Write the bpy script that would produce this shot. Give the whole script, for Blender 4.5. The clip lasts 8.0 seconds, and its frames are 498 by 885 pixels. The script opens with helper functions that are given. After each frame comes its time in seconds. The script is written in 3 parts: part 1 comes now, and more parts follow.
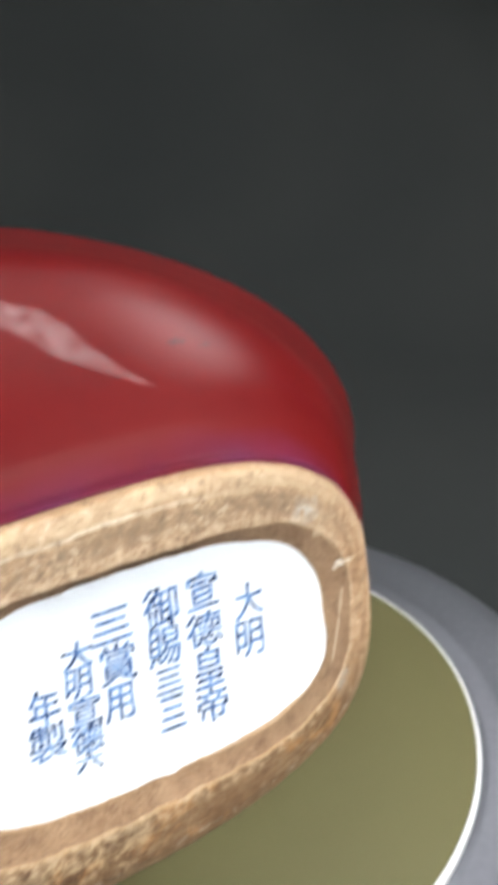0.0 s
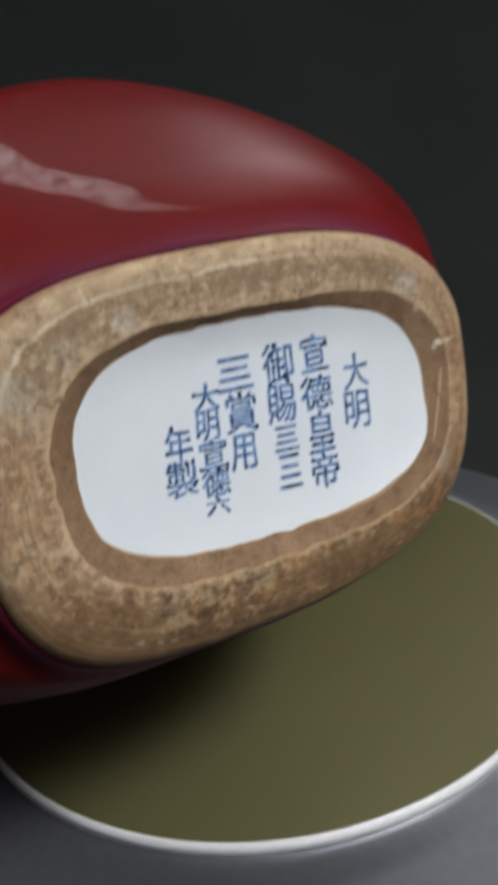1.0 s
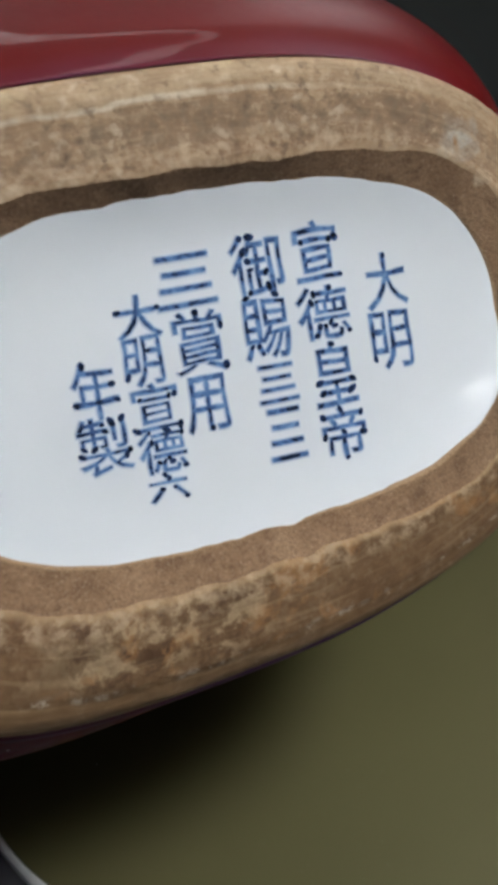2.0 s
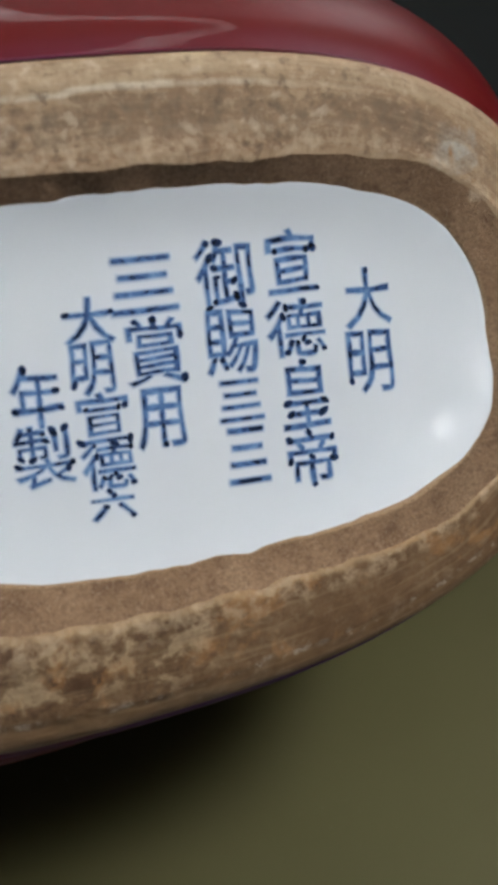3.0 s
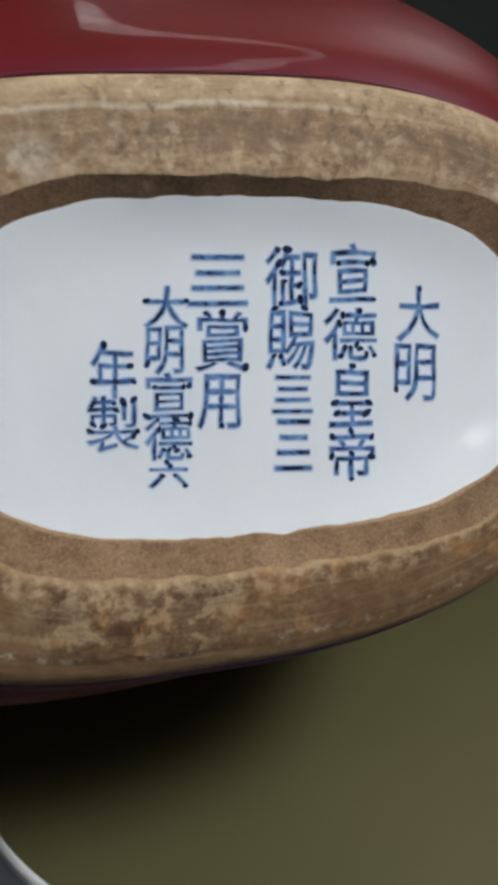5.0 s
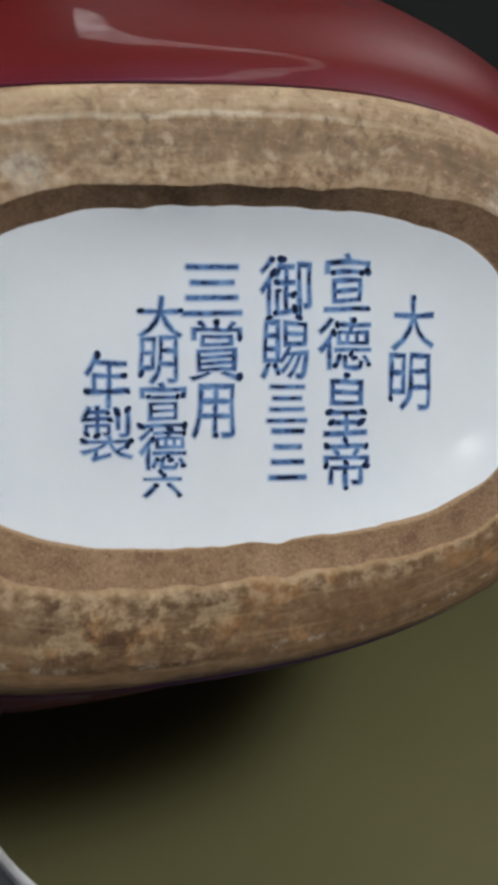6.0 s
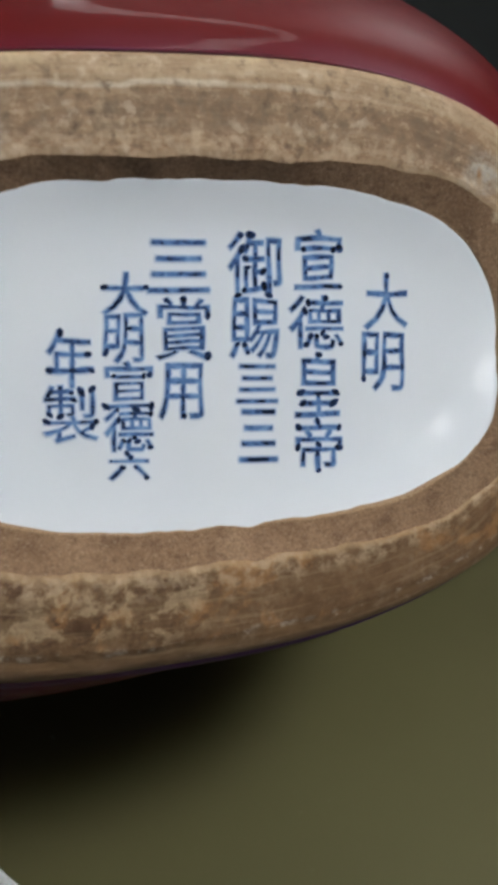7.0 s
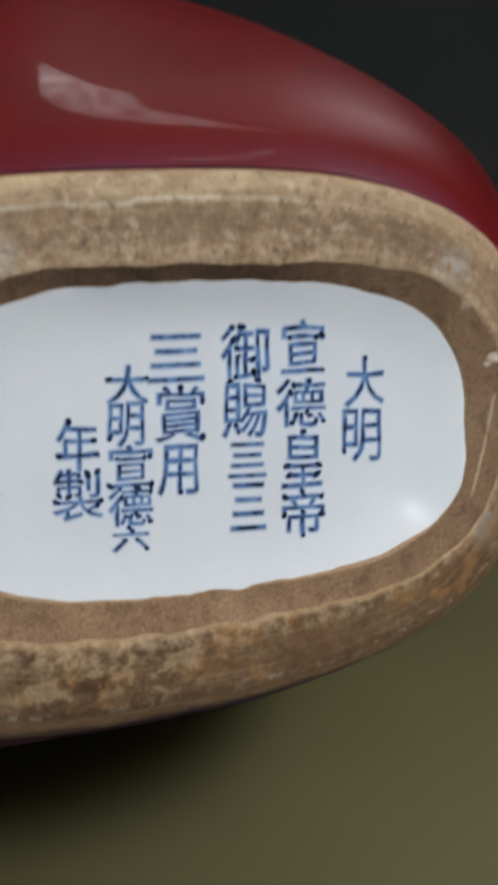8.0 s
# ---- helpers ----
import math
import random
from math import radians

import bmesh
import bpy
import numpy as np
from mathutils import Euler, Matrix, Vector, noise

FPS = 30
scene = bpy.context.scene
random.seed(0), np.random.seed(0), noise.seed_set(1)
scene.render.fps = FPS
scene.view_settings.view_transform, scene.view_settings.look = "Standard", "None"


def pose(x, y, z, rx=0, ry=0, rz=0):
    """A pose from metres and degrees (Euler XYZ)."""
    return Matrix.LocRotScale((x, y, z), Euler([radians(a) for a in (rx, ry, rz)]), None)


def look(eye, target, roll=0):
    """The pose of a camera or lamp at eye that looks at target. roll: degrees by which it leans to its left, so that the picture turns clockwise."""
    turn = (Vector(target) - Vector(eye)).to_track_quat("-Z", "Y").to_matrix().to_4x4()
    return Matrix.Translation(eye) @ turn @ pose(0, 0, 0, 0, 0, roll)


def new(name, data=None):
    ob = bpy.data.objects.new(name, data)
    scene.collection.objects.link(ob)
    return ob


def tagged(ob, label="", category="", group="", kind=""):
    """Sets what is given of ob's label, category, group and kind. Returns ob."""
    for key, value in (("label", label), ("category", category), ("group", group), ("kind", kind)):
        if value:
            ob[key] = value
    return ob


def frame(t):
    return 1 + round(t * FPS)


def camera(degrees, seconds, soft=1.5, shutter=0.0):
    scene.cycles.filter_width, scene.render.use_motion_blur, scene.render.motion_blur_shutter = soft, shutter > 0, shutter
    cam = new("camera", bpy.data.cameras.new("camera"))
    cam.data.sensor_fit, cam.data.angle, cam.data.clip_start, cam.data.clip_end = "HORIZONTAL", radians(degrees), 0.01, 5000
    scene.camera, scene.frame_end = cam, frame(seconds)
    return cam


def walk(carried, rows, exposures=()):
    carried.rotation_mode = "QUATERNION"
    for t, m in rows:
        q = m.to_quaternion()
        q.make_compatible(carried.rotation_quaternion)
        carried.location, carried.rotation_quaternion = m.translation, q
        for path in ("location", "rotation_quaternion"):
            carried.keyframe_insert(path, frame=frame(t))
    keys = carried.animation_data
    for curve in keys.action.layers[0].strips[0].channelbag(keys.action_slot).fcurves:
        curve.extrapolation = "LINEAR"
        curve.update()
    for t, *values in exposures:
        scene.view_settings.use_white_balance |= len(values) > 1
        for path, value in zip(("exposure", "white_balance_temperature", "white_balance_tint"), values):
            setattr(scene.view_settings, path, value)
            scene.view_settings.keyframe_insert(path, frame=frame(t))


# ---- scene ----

# ------------------------------------------------------------------ camera and its walk
cam = camera(35.65, 8.0, soft=4.8, shutter=0.5)
cam.data.dof.use_dof = True
cam.data.dof.focus_distance = 0.125
cam.data.dof.aperture_fstop = 50.0
PATH = [
    (0, 0.03725, -0.25635, 0.24101, 65.649, 3.701, -1.935),
    (0.5, 0.02118, -0.2657, 0.22179, 63.738, 4.054, -0.539),
    (1, 0.01644, -0.28632, 0.19965, 66.318, 6.772, -0.466),
    (1.5, 0.02341, -0.2608, 0.16319, 69.932, 10.911, 3.687),
    (1.7, 0.02871, -0.244, 0.16544, 68.003, 11.81, 4.41),
    (2.8, 0.03275, -0.22907, 0.16338, 69.016, 8.951, 8.845),
    (3, 0.03857, -0.22686, 0.16222, 69.45, 8.485, 8.784),
    (3.5, 0.03819, -0.23076, 0.16025, 70.078, 5.653, 11.723),
    (4, 0.04055, -0.23365, 0.1635, 70.516, 4.172, 12.012),
    (4.5, 0.03892, -0.23703, 0.16354, 70.47, 3.412, 12.93),
    (5.8, 0.03838, -0.23751, 0.1647, 69.924, 3.012, 13.377),
    (6, 0.03899, -0.23672, 0.16496, 70.234, 2.982, 13.227),
    (6.5, 0.03992, -0.2349, 0.16335, 70.08, 3.026, 12.546),
    (7, 0.04096, -0.2345, 0.16193, 69.896, 2.985, 12.256),
    (7.5, 0.04005, -0.23495, 0.16335, 69.752, 2.953, 11.908),
    (8, 0.04088, -0.23999, 0.17725, 69.173, 2.524, 10.667),
]
EXPOSURE = [(0.0, 1.35), (0.2, 1.07), (0.4, 0.55), (0.6, 0.32), (0.9, 0.22), (1.7, 0.24), (2.8, 0.10), (8.0, 0.10)]
walk(cam, [(t, pose(x, y, z, rx, ry, rz)) for t, x, y, z, rx, ry, rz in PATH], EXPOSURE)

# ------------------------------------------------------------------ light
world = bpy.data.worlds.new("studio_air")
scene.world = world
world.use_nodes = True
world.node_tree.nodes["Background"].inputs[0].default_value = (0.55, 0.6, 0.7, 1)
world.node_tree.nodes["Background"].inputs[1].default_value = 0.01


# four softboxes: where each stands, its half width, and the glow of its cloth's middle
KEY, KEY_HALF, KEY_GLOW = (0.72, -0.66, 1.10), 0.27, 94.0
SIDE, SIDE_HALF, SIDE_GLOW = (0.83, -1.19, 0.54), 0.12, 6.5
RIM, RIM_HALF, RIM_GLOW = (0.32, 0.46, 0.75), 0.29, 2.4
# FILL is made up: unseen, added to lift the base and inner wall
FILL, FILL_HALF, FILL_GLOW = (0.10, -1.35, 0.14), 0.30, 2.1
STRIP = 6.5
CEILING_GLOW = 2.3

# ------------------------------------------------------------------ materials


class Nodes:
    """A small helper to write node materials."""

    def __init__(self, name):
        self.m = bpy.data.materials.new(name)
        self.m.use_nodes = True
        self.t = self.m.node_tree
        self.out = self.t.nodes["Material Output"]
        self.b = self.t.nodes["Principled BSDF"]

    def add(self, kind, **inputs):
        n = self.t.nodes.new(kind)
        for k, v in inputs.items():
            self.put(n, k.replace("_", " "), v)
        return n

    def put(self, n, key, v):
        if isinstance(v, bpy.types.NodeSocket):
            self.t.links.new(v, n.inputs[key])
        else:
            n.inputs[key].default_value = v

    def coords(self, scale=1.0, rotate=(0, 0, 0), stretch=(1, 1, 1)):
        tc = self.add("ShaderNodeTexCoord")
        mp = self.add("ShaderNodeMapping")
        mp.inputs["Scale"].default_value = [scale * s for s in stretch]
        mp.inputs["Rotation"].default_value = rotate
        self.t.links.new(tc.outputs["Object"], mp.inputs["Vector"])
        return mp.outputs[0]

    def noise(self, vec, scale, detail=6.0, rough=0.6, warp=0.0):
        n = self.add("ShaderNodeTexNoise", Vector=vec, Scale=scale, Detail=detail, Roughness=rough, Distortion=warp)
        return n.outputs[0]

    def ramp(self, fac, stops):
        n = self.add("ShaderNodeValToRGB")
        e = n.color_ramp.elements
        while len(e) < len(stops):
            e.new(0.5)
        for el, (p, c) in zip(e, stops):
            el.position, el.color = p, (*c, 1) if len(c) == 3 else c
        self.t.links.new(fac, n.inputs[0])
        return n.outputs[0]

    def mix(self, fac, a, b, mode="MIX"):
        n = self.t.nodes.new("ShaderNodeMix")
        n.data_type, n.blend_type = "RGBA", mode
        for key, v in ((0, fac), (6, a), (7, b)):
            if isinstance(v, bpy.types.NodeSocket):
                self.t.links.new(v, n.inputs[key])
            else:
                n.inputs[key].default_value = v if key == 0 else (*v, 1)
        return n.outputs[2]

    def math(self, op, a, b=0.0):
        n = self.t.nodes.new("ShaderNodeMath")
        n.operation = op
        for k, v in ((0, a), (1, b)):
            if isinstance(v, bpy.types.NodeSocket):
                self.t.links.new(v, n.inputs[k])
            else:
                n.inputs[k].default_value = v
        return n.outputs[0]

    def spot(self, vec, centre, radius, ragged=None, stretch=(1, 1, 1)):
        """A mask round one place: 1 inside, 0 outside, with a ragged edge."""
        off = self.t.nodes.new("ShaderNodeVectorMath")
        off.operation = "SUBTRACT"
        self.t.links.new(vec, off.inputs[0])
        off.inputs[1].default_value = centre
        wide = self.t.nodes.new("ShaderNodeVectorMath")
        wide.operation = "MULTIPLY"
        self.t.links.new(off.outputs[0], wide.inputs[0])
        wide.inputs[1].default_value = stretch
        dist = self.t.nodes.new("ShaderNodeVectorMath")
        dist.operation = "LENGTH"
        self.t.links.new(wide.outputs[0], dist.inputs[0])
        d = dist.outputs["Value"]
        if ragged is not None:
            d = self.math("ADD", d, self.math("MULTIPLY", self.math("SUBTRACT", ragged, 0.5), radius * 3.0))
        return self.add("ShaderNodeMapRange", Value=d, From_Min=radius, From_Max=radius * 0.45).outputs[0]

    def paler(self, col, share):
        return self.add("ShaderNodeHueSaturation", Color=col, Saturation=share).outputs[0]

    def bump(self, height, strength, distance):
        n = self.add("ShaderNodeBump", Height=height, Strength=strength, Distance=distance)
        self.t.links.new(n.outputs[0], self.b.inputs["Normal"])

    def set(self, **inputs):
        for k, v in inputs.items():
            self.put(self.b, k.replace("_", " "), v)
        return self.m


def grey(v):
    return (v, v, v)


def red_glaze():
    n = Nodes("copper_red_glaze")
    c = n.coords()
    height = n.add("ShaderNodeSeparateXYZ", Vector=c).outputs[2]
    broad = n.noise(c, 22.0, 4.0, 0.55)
    fine = n.noise(c, 420.0, 5.0, 0.65)
    pits = n.noise(c, 900.0, 2.0, 0.5)
    col = n.ramp(broad, [(0.3, (0.089, 0.0044, 0.0049)), (0.7, (0.118, 0.0067, 0.0064))])
    col = n.mix(n.ramp(fine, [(0.60, grey(0)), (0.75, grey(0.25))]), col, (0.08, 0.004, 0.008))
    cell = n.add("ShaderNodeTexVoronoi", Vector=c, Scale=75.0)
    pick = n.add("ShaderNodeSeparateXYZ", Vector=cell.outputs["Color"]).outputs[0]
    speck = n.math("MULTIPLY", n.math("LESS_THAN", cell.outputs["Distance"], 0.022), n.math("GREATER_THAN", pick, 0.72))
    col = n.mix(n.math("MULTIPLY", speck, 0.6), col, (0.55, 0.42, 0.40))
    thin_at = n.math("ADD", height, n.math("MULTIPLY", n.math("SUBTRACT", broad, 0.5), 0.010))
    thin = n.add("ShaderNodeMapRange", Value=thin_at, From_Min=-0.0085, From_Max=-0.0015).outputs[0]
    for place, size in (((0.0355, 0.0590, -0.0270), 0.0014), ((0.0420, 0.0570, -0.0265), 0.0011)):
        col = n.mix(n.spot(c, place, size, fine, (0.5, 1, 1)), col, (0.055, 0.012, 0.012))
    col = n.mix(n.math("MULTIPLY", thin, n.ramp(n.noise(c, 30.0, 3.0, 0.5), [(0.38, grey(0.42)), (0.58, grey(0.08))])), col, (0.072, 0.028, 0.100))
    side = n.add("ShaderNodeSeparateXYZ", Vector=c).outputs[1]
    line = n.math("MULTIPLY", n.add("ShaderNodeMapRange", Value=thin_at, From_Min=-0.0066, From_Max=-0.0036).outputs[0], n.add("ShaderNodeMapRange", Value=side, From_Min=-0.006, From_Max=-0.022).outputs[0])
    line = n.math("MULTIPLY", line, n.add("ShaderNodeMapRange", Value=n.add("ShaderNodeSeparateXYZ", Vector=c).outputs[0], From_Min=-0.030, From_Max=0.015).outputs[0])
    col = n.mix(n.math("MULTIPLY", line, 0.85), col, (0.075, 0.026, 0.125))
    matte = n.add("ShaderNodeMapRange", Value=thin_at, From_Min=-0.020, From_Max=-0.008).outputs[0]
    n.bump(n.math("ADD", n.noise(c, 45.0, 2.0, 0.4), n.math("MULTIPLY", pits, 0.012)), 0.05, 0.001)
    return n.set(Base_Color=col, Roughness=n.math("ADD", n.math("MULTIPLY", matte, 0.15), n.ramp(fine, [(0.3, grey(0.34)), (0.8, grey(0.40))])), Coat_Weight=n.math("SUBTRACT", 0.25, n.math("MULTIPLY", matte, 0.15)), Coat_Roughness=0.045, Specular_IOR_Level=0.10)


# pale and grey patches worn into the foot: place on the foot, size, stretch, colour
PATCHES = [
    ((0.0434, 0.0224, 0.004), 0.0040, (1, 1, 0), (0.50, 0.47, 0.41)),
    ((0.0430, 0.0219, 0.004), 0.0009, (1.6, 0.5, 0), (0.42, 0.20, 0.06)),
    ((0.0488, -0.0221, 0.004), 0.0030, (1, 0.8, 0), (0.54, 0.49, 0.42)),
    ((-0.0250, 0.0284, 0.004), 0.0030, (1.1, 0.7, 0), (0.56, 0.50, 0.42)),
    ((-0.0479, 0.0195, 0.004), 0.0050, (1, 0.8, 0), (0.46, 0.40, 0.31)),
    ((-0.0383, 0.0250, 0.004), 0.0030, (0.6, 1, 0), (0.52, 0.42, 0.28)),
    ((-0.0200, 0.0380, 0.004), 0.0034, (0.75, 1.3, 0), (0.66, 0.50, 0.27)),
    ((0.0083, 0.0386, 0.004), 0.0032, (0.7, 1.4, 0), (0.62, 0.46, 0.25)),
    ((-0.0377, -0.0185, 0.004), 0.0016, (1, 1, 0), (0.60, 0.44, 0.26)),
    ((-0.0295, -0.0305, 0.004), 0.0042, (0.7, 1.1, 0), (0.52, 0.41, 0.25)),
    ((-0.0100, -0.0320, 0.004), 0.0036, (0.5, 1.2, 0), (0.46, 0.33, 0.19)),
    ((0.0125, -0.0400, 0.003), 0.0006, (0.7, 1.2, 0), (0.66, 0.62, 0.54)),
    ((0.0037, -0.0392, 0.003), 0.0005, (0.6, 1.2, 0), (0.62, 0.57, 0.48)),
    ((0.0060, -0.0385, 0.003), 0.0004, (1, 1, 0), (0.66, 0.62, 0.54)),
    ((0.0165, -0.0398, 0.003), 0.0004, (0.6, 1.2, 0), (0.66, 0.62, 0.54)),
    ((0.0535, 0.0072, 0.004), 0.0010, (0.6, 1.6, 0), (0.74, 0.64, 0.50)),
]


def clay():
    n = Nodes("unglazed_brown_clay")
    c = n.coords()
    uv = n.add("ShaderNodeUVMap")
    across = n.add("ShaderNodeSeparateXYZ", Vector=uv.outputs[0]).outputs[1]
    mp = n.add("ShaderNodeMapping", Vector=uv.outputs[0])
    mp.inputs["Scale"].default_value = (75.0, 6.5, 1.0)
    streak = n.noise(mp.outputs[0], 1.0, 7.0, 0.68, 0.35)
    mp2 = n.add("ShaderNodeMapping", Vector=uv.outputs[0])
    mp2.inputs["Scale"].default_value = (70.0, 18.0, 1.0)
    lines = n.noise(mp2.outputs[0], 1.0, 5.0, 0.65, 0.6)
    wide = n.noise(c, 75.0, 4.0, 0.6, 0.5)
    blotch = n.noise(c, 190.0, 8.0, 0.72, 0.7)
    mid = n.noise(c, 460.0, 7.0, 0.74, 0.15)
    fine = n.noise(c, 1700.0, 5.0, 0.75)
    col = n.ramp(wide, [(0.32, (0.239, 0.131, 0.0629)), (0.50, (0.335, 0.198, 0.0994)), (0.68, (0.432, 0.279, 0.153))])
    col = n.mix(n.ramp(streak, [(0.37, grey(0.55)), (0.47, grey(0))]), col, (0.184, 0.0967, 0.0456))
    col = n.mix(n.ramp(streak, [(0.53, grey(0)), (0.62, grey(0.75))]), col, (0.522, 0.362, 0.208))
    col = n.mix(n.ramp(blotch, [(0.385, grey(0.6)), (0.45, grey(0))]), col, (0.166, 0.0862, 0.0406))
    col = n.mix(n.ramp(blotch, [(0.545, grey(0)), (0.61, grey(0.75))]), col, (0.557, 0.399, 0.244))
    col = n.mix(n.ramp(lines, [(0.57, grey(0)), (0.64, grey(0.38))]), col, (0.612, 0.462, 0.304))
    col = n.mix(n.ramp(mid, [(0.37, grey(0.5)), (0.44, grey(0))]), col, (0.111, 0.0547, 0.0264))
    col = n.mix(n.ramp(mid, [(0.56, grey(0)), (0.62, grey(0.6))]), col, (0.624, 0.462, 0.293))
    for place, size, stretch, tone in PATCHES:
        mask = n.math("MULTIPLY", n.spot(c, place, size, blotch, stretch), n.ramp(mid, [(0.34, grey(0.35)), (0.52, grey(0.95))]))
        col = n.mix(mask, col, tone)
    # lower ring is browner clay, darkened further with shade put into the colour
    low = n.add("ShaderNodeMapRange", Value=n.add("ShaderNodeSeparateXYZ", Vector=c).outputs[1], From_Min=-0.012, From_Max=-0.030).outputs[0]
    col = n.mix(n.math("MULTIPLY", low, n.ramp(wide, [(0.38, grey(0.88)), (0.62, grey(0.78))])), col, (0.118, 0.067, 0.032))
    rust = n.noise(c, 120.0, 5.0, 0.65, 0.5)
    col = n.mix(n.math("MULTIPLY", n.math("ADD", n.math("MULTIPLY", low, 0.6), 0.25), n.ramp(rust, [(0.52, grey(0)), (0.60, grey(0.75))])), col, (0.36, 0.190, 0.080))
    flaky = n.spot(c, (-0.020, -0.0320, 0.004), 0.0100, wide, (0.42, 1.15, 0))
    flake = n.noise(c, 260.0, 6.0, 0.7, 0.3)
    col = n.mix(n.math("MULTIPLY", flaky, n.ramp(flake, [(0.51, grey(0)), (0.56, grey(0.5))])), col, (0.53, 0.40, 0.25))
    col = n.mix(n.math("MULTIPLY", flaky, n.ramp(flake, [(0.40, grey(0.95)), (0.46, grey(0))])), col, (0.085, 0.044, 0.022))
    xyz = n.add("ShaderNodeSeparateXYZ", Vector=c)
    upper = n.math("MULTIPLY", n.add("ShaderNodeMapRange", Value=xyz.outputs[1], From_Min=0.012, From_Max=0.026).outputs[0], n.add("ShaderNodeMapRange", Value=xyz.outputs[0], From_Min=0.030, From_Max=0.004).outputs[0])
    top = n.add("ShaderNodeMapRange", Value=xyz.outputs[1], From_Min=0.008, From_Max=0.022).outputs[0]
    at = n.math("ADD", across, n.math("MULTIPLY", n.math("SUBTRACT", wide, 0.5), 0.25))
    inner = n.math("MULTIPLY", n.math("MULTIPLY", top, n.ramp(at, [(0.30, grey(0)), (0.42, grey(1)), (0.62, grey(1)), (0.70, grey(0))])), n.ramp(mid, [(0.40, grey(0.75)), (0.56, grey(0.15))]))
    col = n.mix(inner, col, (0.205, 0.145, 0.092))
    outer = n.math("MULTIPLY", n.math("MULTIPLY", top, n.ramp(at, [(0.70, grey(0)), (0.78, grey(1)), (0.94, grey(1)), (0.98, grey(0))])), n.ramp(lines, [(0.40, grey(0.25)), (0.58, grey(0.7))]))
    col = n.mix(outer, col, (0.46, 0.345, 0.208))
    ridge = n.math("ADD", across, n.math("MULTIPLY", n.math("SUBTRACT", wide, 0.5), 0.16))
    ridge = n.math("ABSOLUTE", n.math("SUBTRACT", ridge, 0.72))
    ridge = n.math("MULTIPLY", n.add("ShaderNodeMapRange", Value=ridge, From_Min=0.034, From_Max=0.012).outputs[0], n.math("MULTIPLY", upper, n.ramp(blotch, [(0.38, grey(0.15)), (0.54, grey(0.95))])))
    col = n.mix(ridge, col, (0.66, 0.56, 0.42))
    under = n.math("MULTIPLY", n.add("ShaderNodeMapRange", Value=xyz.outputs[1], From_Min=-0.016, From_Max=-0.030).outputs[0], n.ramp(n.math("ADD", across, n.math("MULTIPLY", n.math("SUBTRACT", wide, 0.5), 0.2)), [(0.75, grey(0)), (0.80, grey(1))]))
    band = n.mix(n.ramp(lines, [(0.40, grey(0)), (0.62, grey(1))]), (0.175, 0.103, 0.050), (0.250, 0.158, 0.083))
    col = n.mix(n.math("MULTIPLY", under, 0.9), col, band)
    seam = n.math("ABSOLUTE", n.math("SUBTRACT", n.math("ADD", across, n.math("MULTIPLY", n.math("SUBTRACT", wide, 0.5), 0.2)), 0.775))
    seam = n.math("MULTIPLY", n.add("ShaderNodeMapRange", Value=seam, From_Min=0.030, From_Max=0.010).outputs[0], n.math("MULTIPLY", low, n.ramp(mid, [(0.52, grey(0)), (0.62, grey(0.7))])))
    col = n.mix(seam, col, (0.60, 0.52, 0.42))
    mp3 = n.add("ShaderNodeMapping", Vector=uv.outputs[0])
    mp3.inputs["Scale"].default_value = (34.0, 20.0, 1.0)
    turning = n.noise(mp3.outputs[0], 1.0, 4.0, 0.6, 0.3)
    col = n.mix(n.math("MULTIPLY", n.ramp(turning, [(0.36, grey(0.40)), (0.46, grey(0))]), n.ramp(blotch, [(0.40, grey(0.3)), (0.55, grey(1))])), col, (0.17, 0.105, 0.056))
    col = n.mix(n.ramp(turning, [(0.55, grey(0)), (0.63, grey(0.20))]), col, (0.48, 0.36, 0.22))
    rim = n.math("ADD", across, n.math("MULTIPLY", n.math("SUBTRACT", blotch, 0.5), 0.14))
    col = n.mix(n.ramp(rim, [(0.95, grey(0)), (0.985, grey(0.8))]), col, (0.40, 0.235, 0.105))
    crest = n.ramp(n.math("ADD", across, n.math("MULTIPLY", n.math("SUBTRACT", mid, 0.5), 0.10)), [(0.235, grey(0)), (0.255, grey(0.55)), (0.275, grey(0.5)), (0.31, grey(0))])
    col = n.mix(crest, col, (0.557, 0.389, 0.224))
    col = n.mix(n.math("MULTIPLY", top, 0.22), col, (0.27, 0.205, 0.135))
    speck = n.noise(c, 430.0, 5.0, 0.68, 0.15)
    patchy = n.ramp(n.noise(c, 95.0, 4.0, 0.6, 0.4), [(0.42, grey(0)), (0.56, grey(1))])
    patchy = n.math("MULTIPLY", patchy, n.math("SUBTRACT", 1.0, n.math("MULTIPLY", low, 0.75)))
    col = n.mix(n.math("MULTIPLY", patchy, n.ramp(speck, [(0.37, grey(0.7)), (0.46, grey(0))])), col, (0.125, 0.082, 0.052))
    col = n.mix(n.math("MULTIPLY", patchy, n.ramp(speck, [(0.55, grey(0)), (0.64, grey(0.6))])), col, (0.56, 0.44, 0.31))
    lip = n.ramp(n.math("ADD", across, n.math("MULTIPLY", n.math("SUBTRACT", blotch, 0.5), 0.35)), [(0.24, grey(0)), (0.29, grey(1)), (0.38, grey(0.8)), (0.46, grey(0))])
    col = n.mix(n.math("MULTIPLY", lip, n.ramp(speck, [(0.46, grey(0)), (0.58, grey(0.5))])), col, (0.56, 0.43, 0.29))
    col = n.mix(n.ramp(fine, [(0.34, grey(0.22)), (0.56, grey(0))]), col, (0.133, 0.0694, 0.0345))
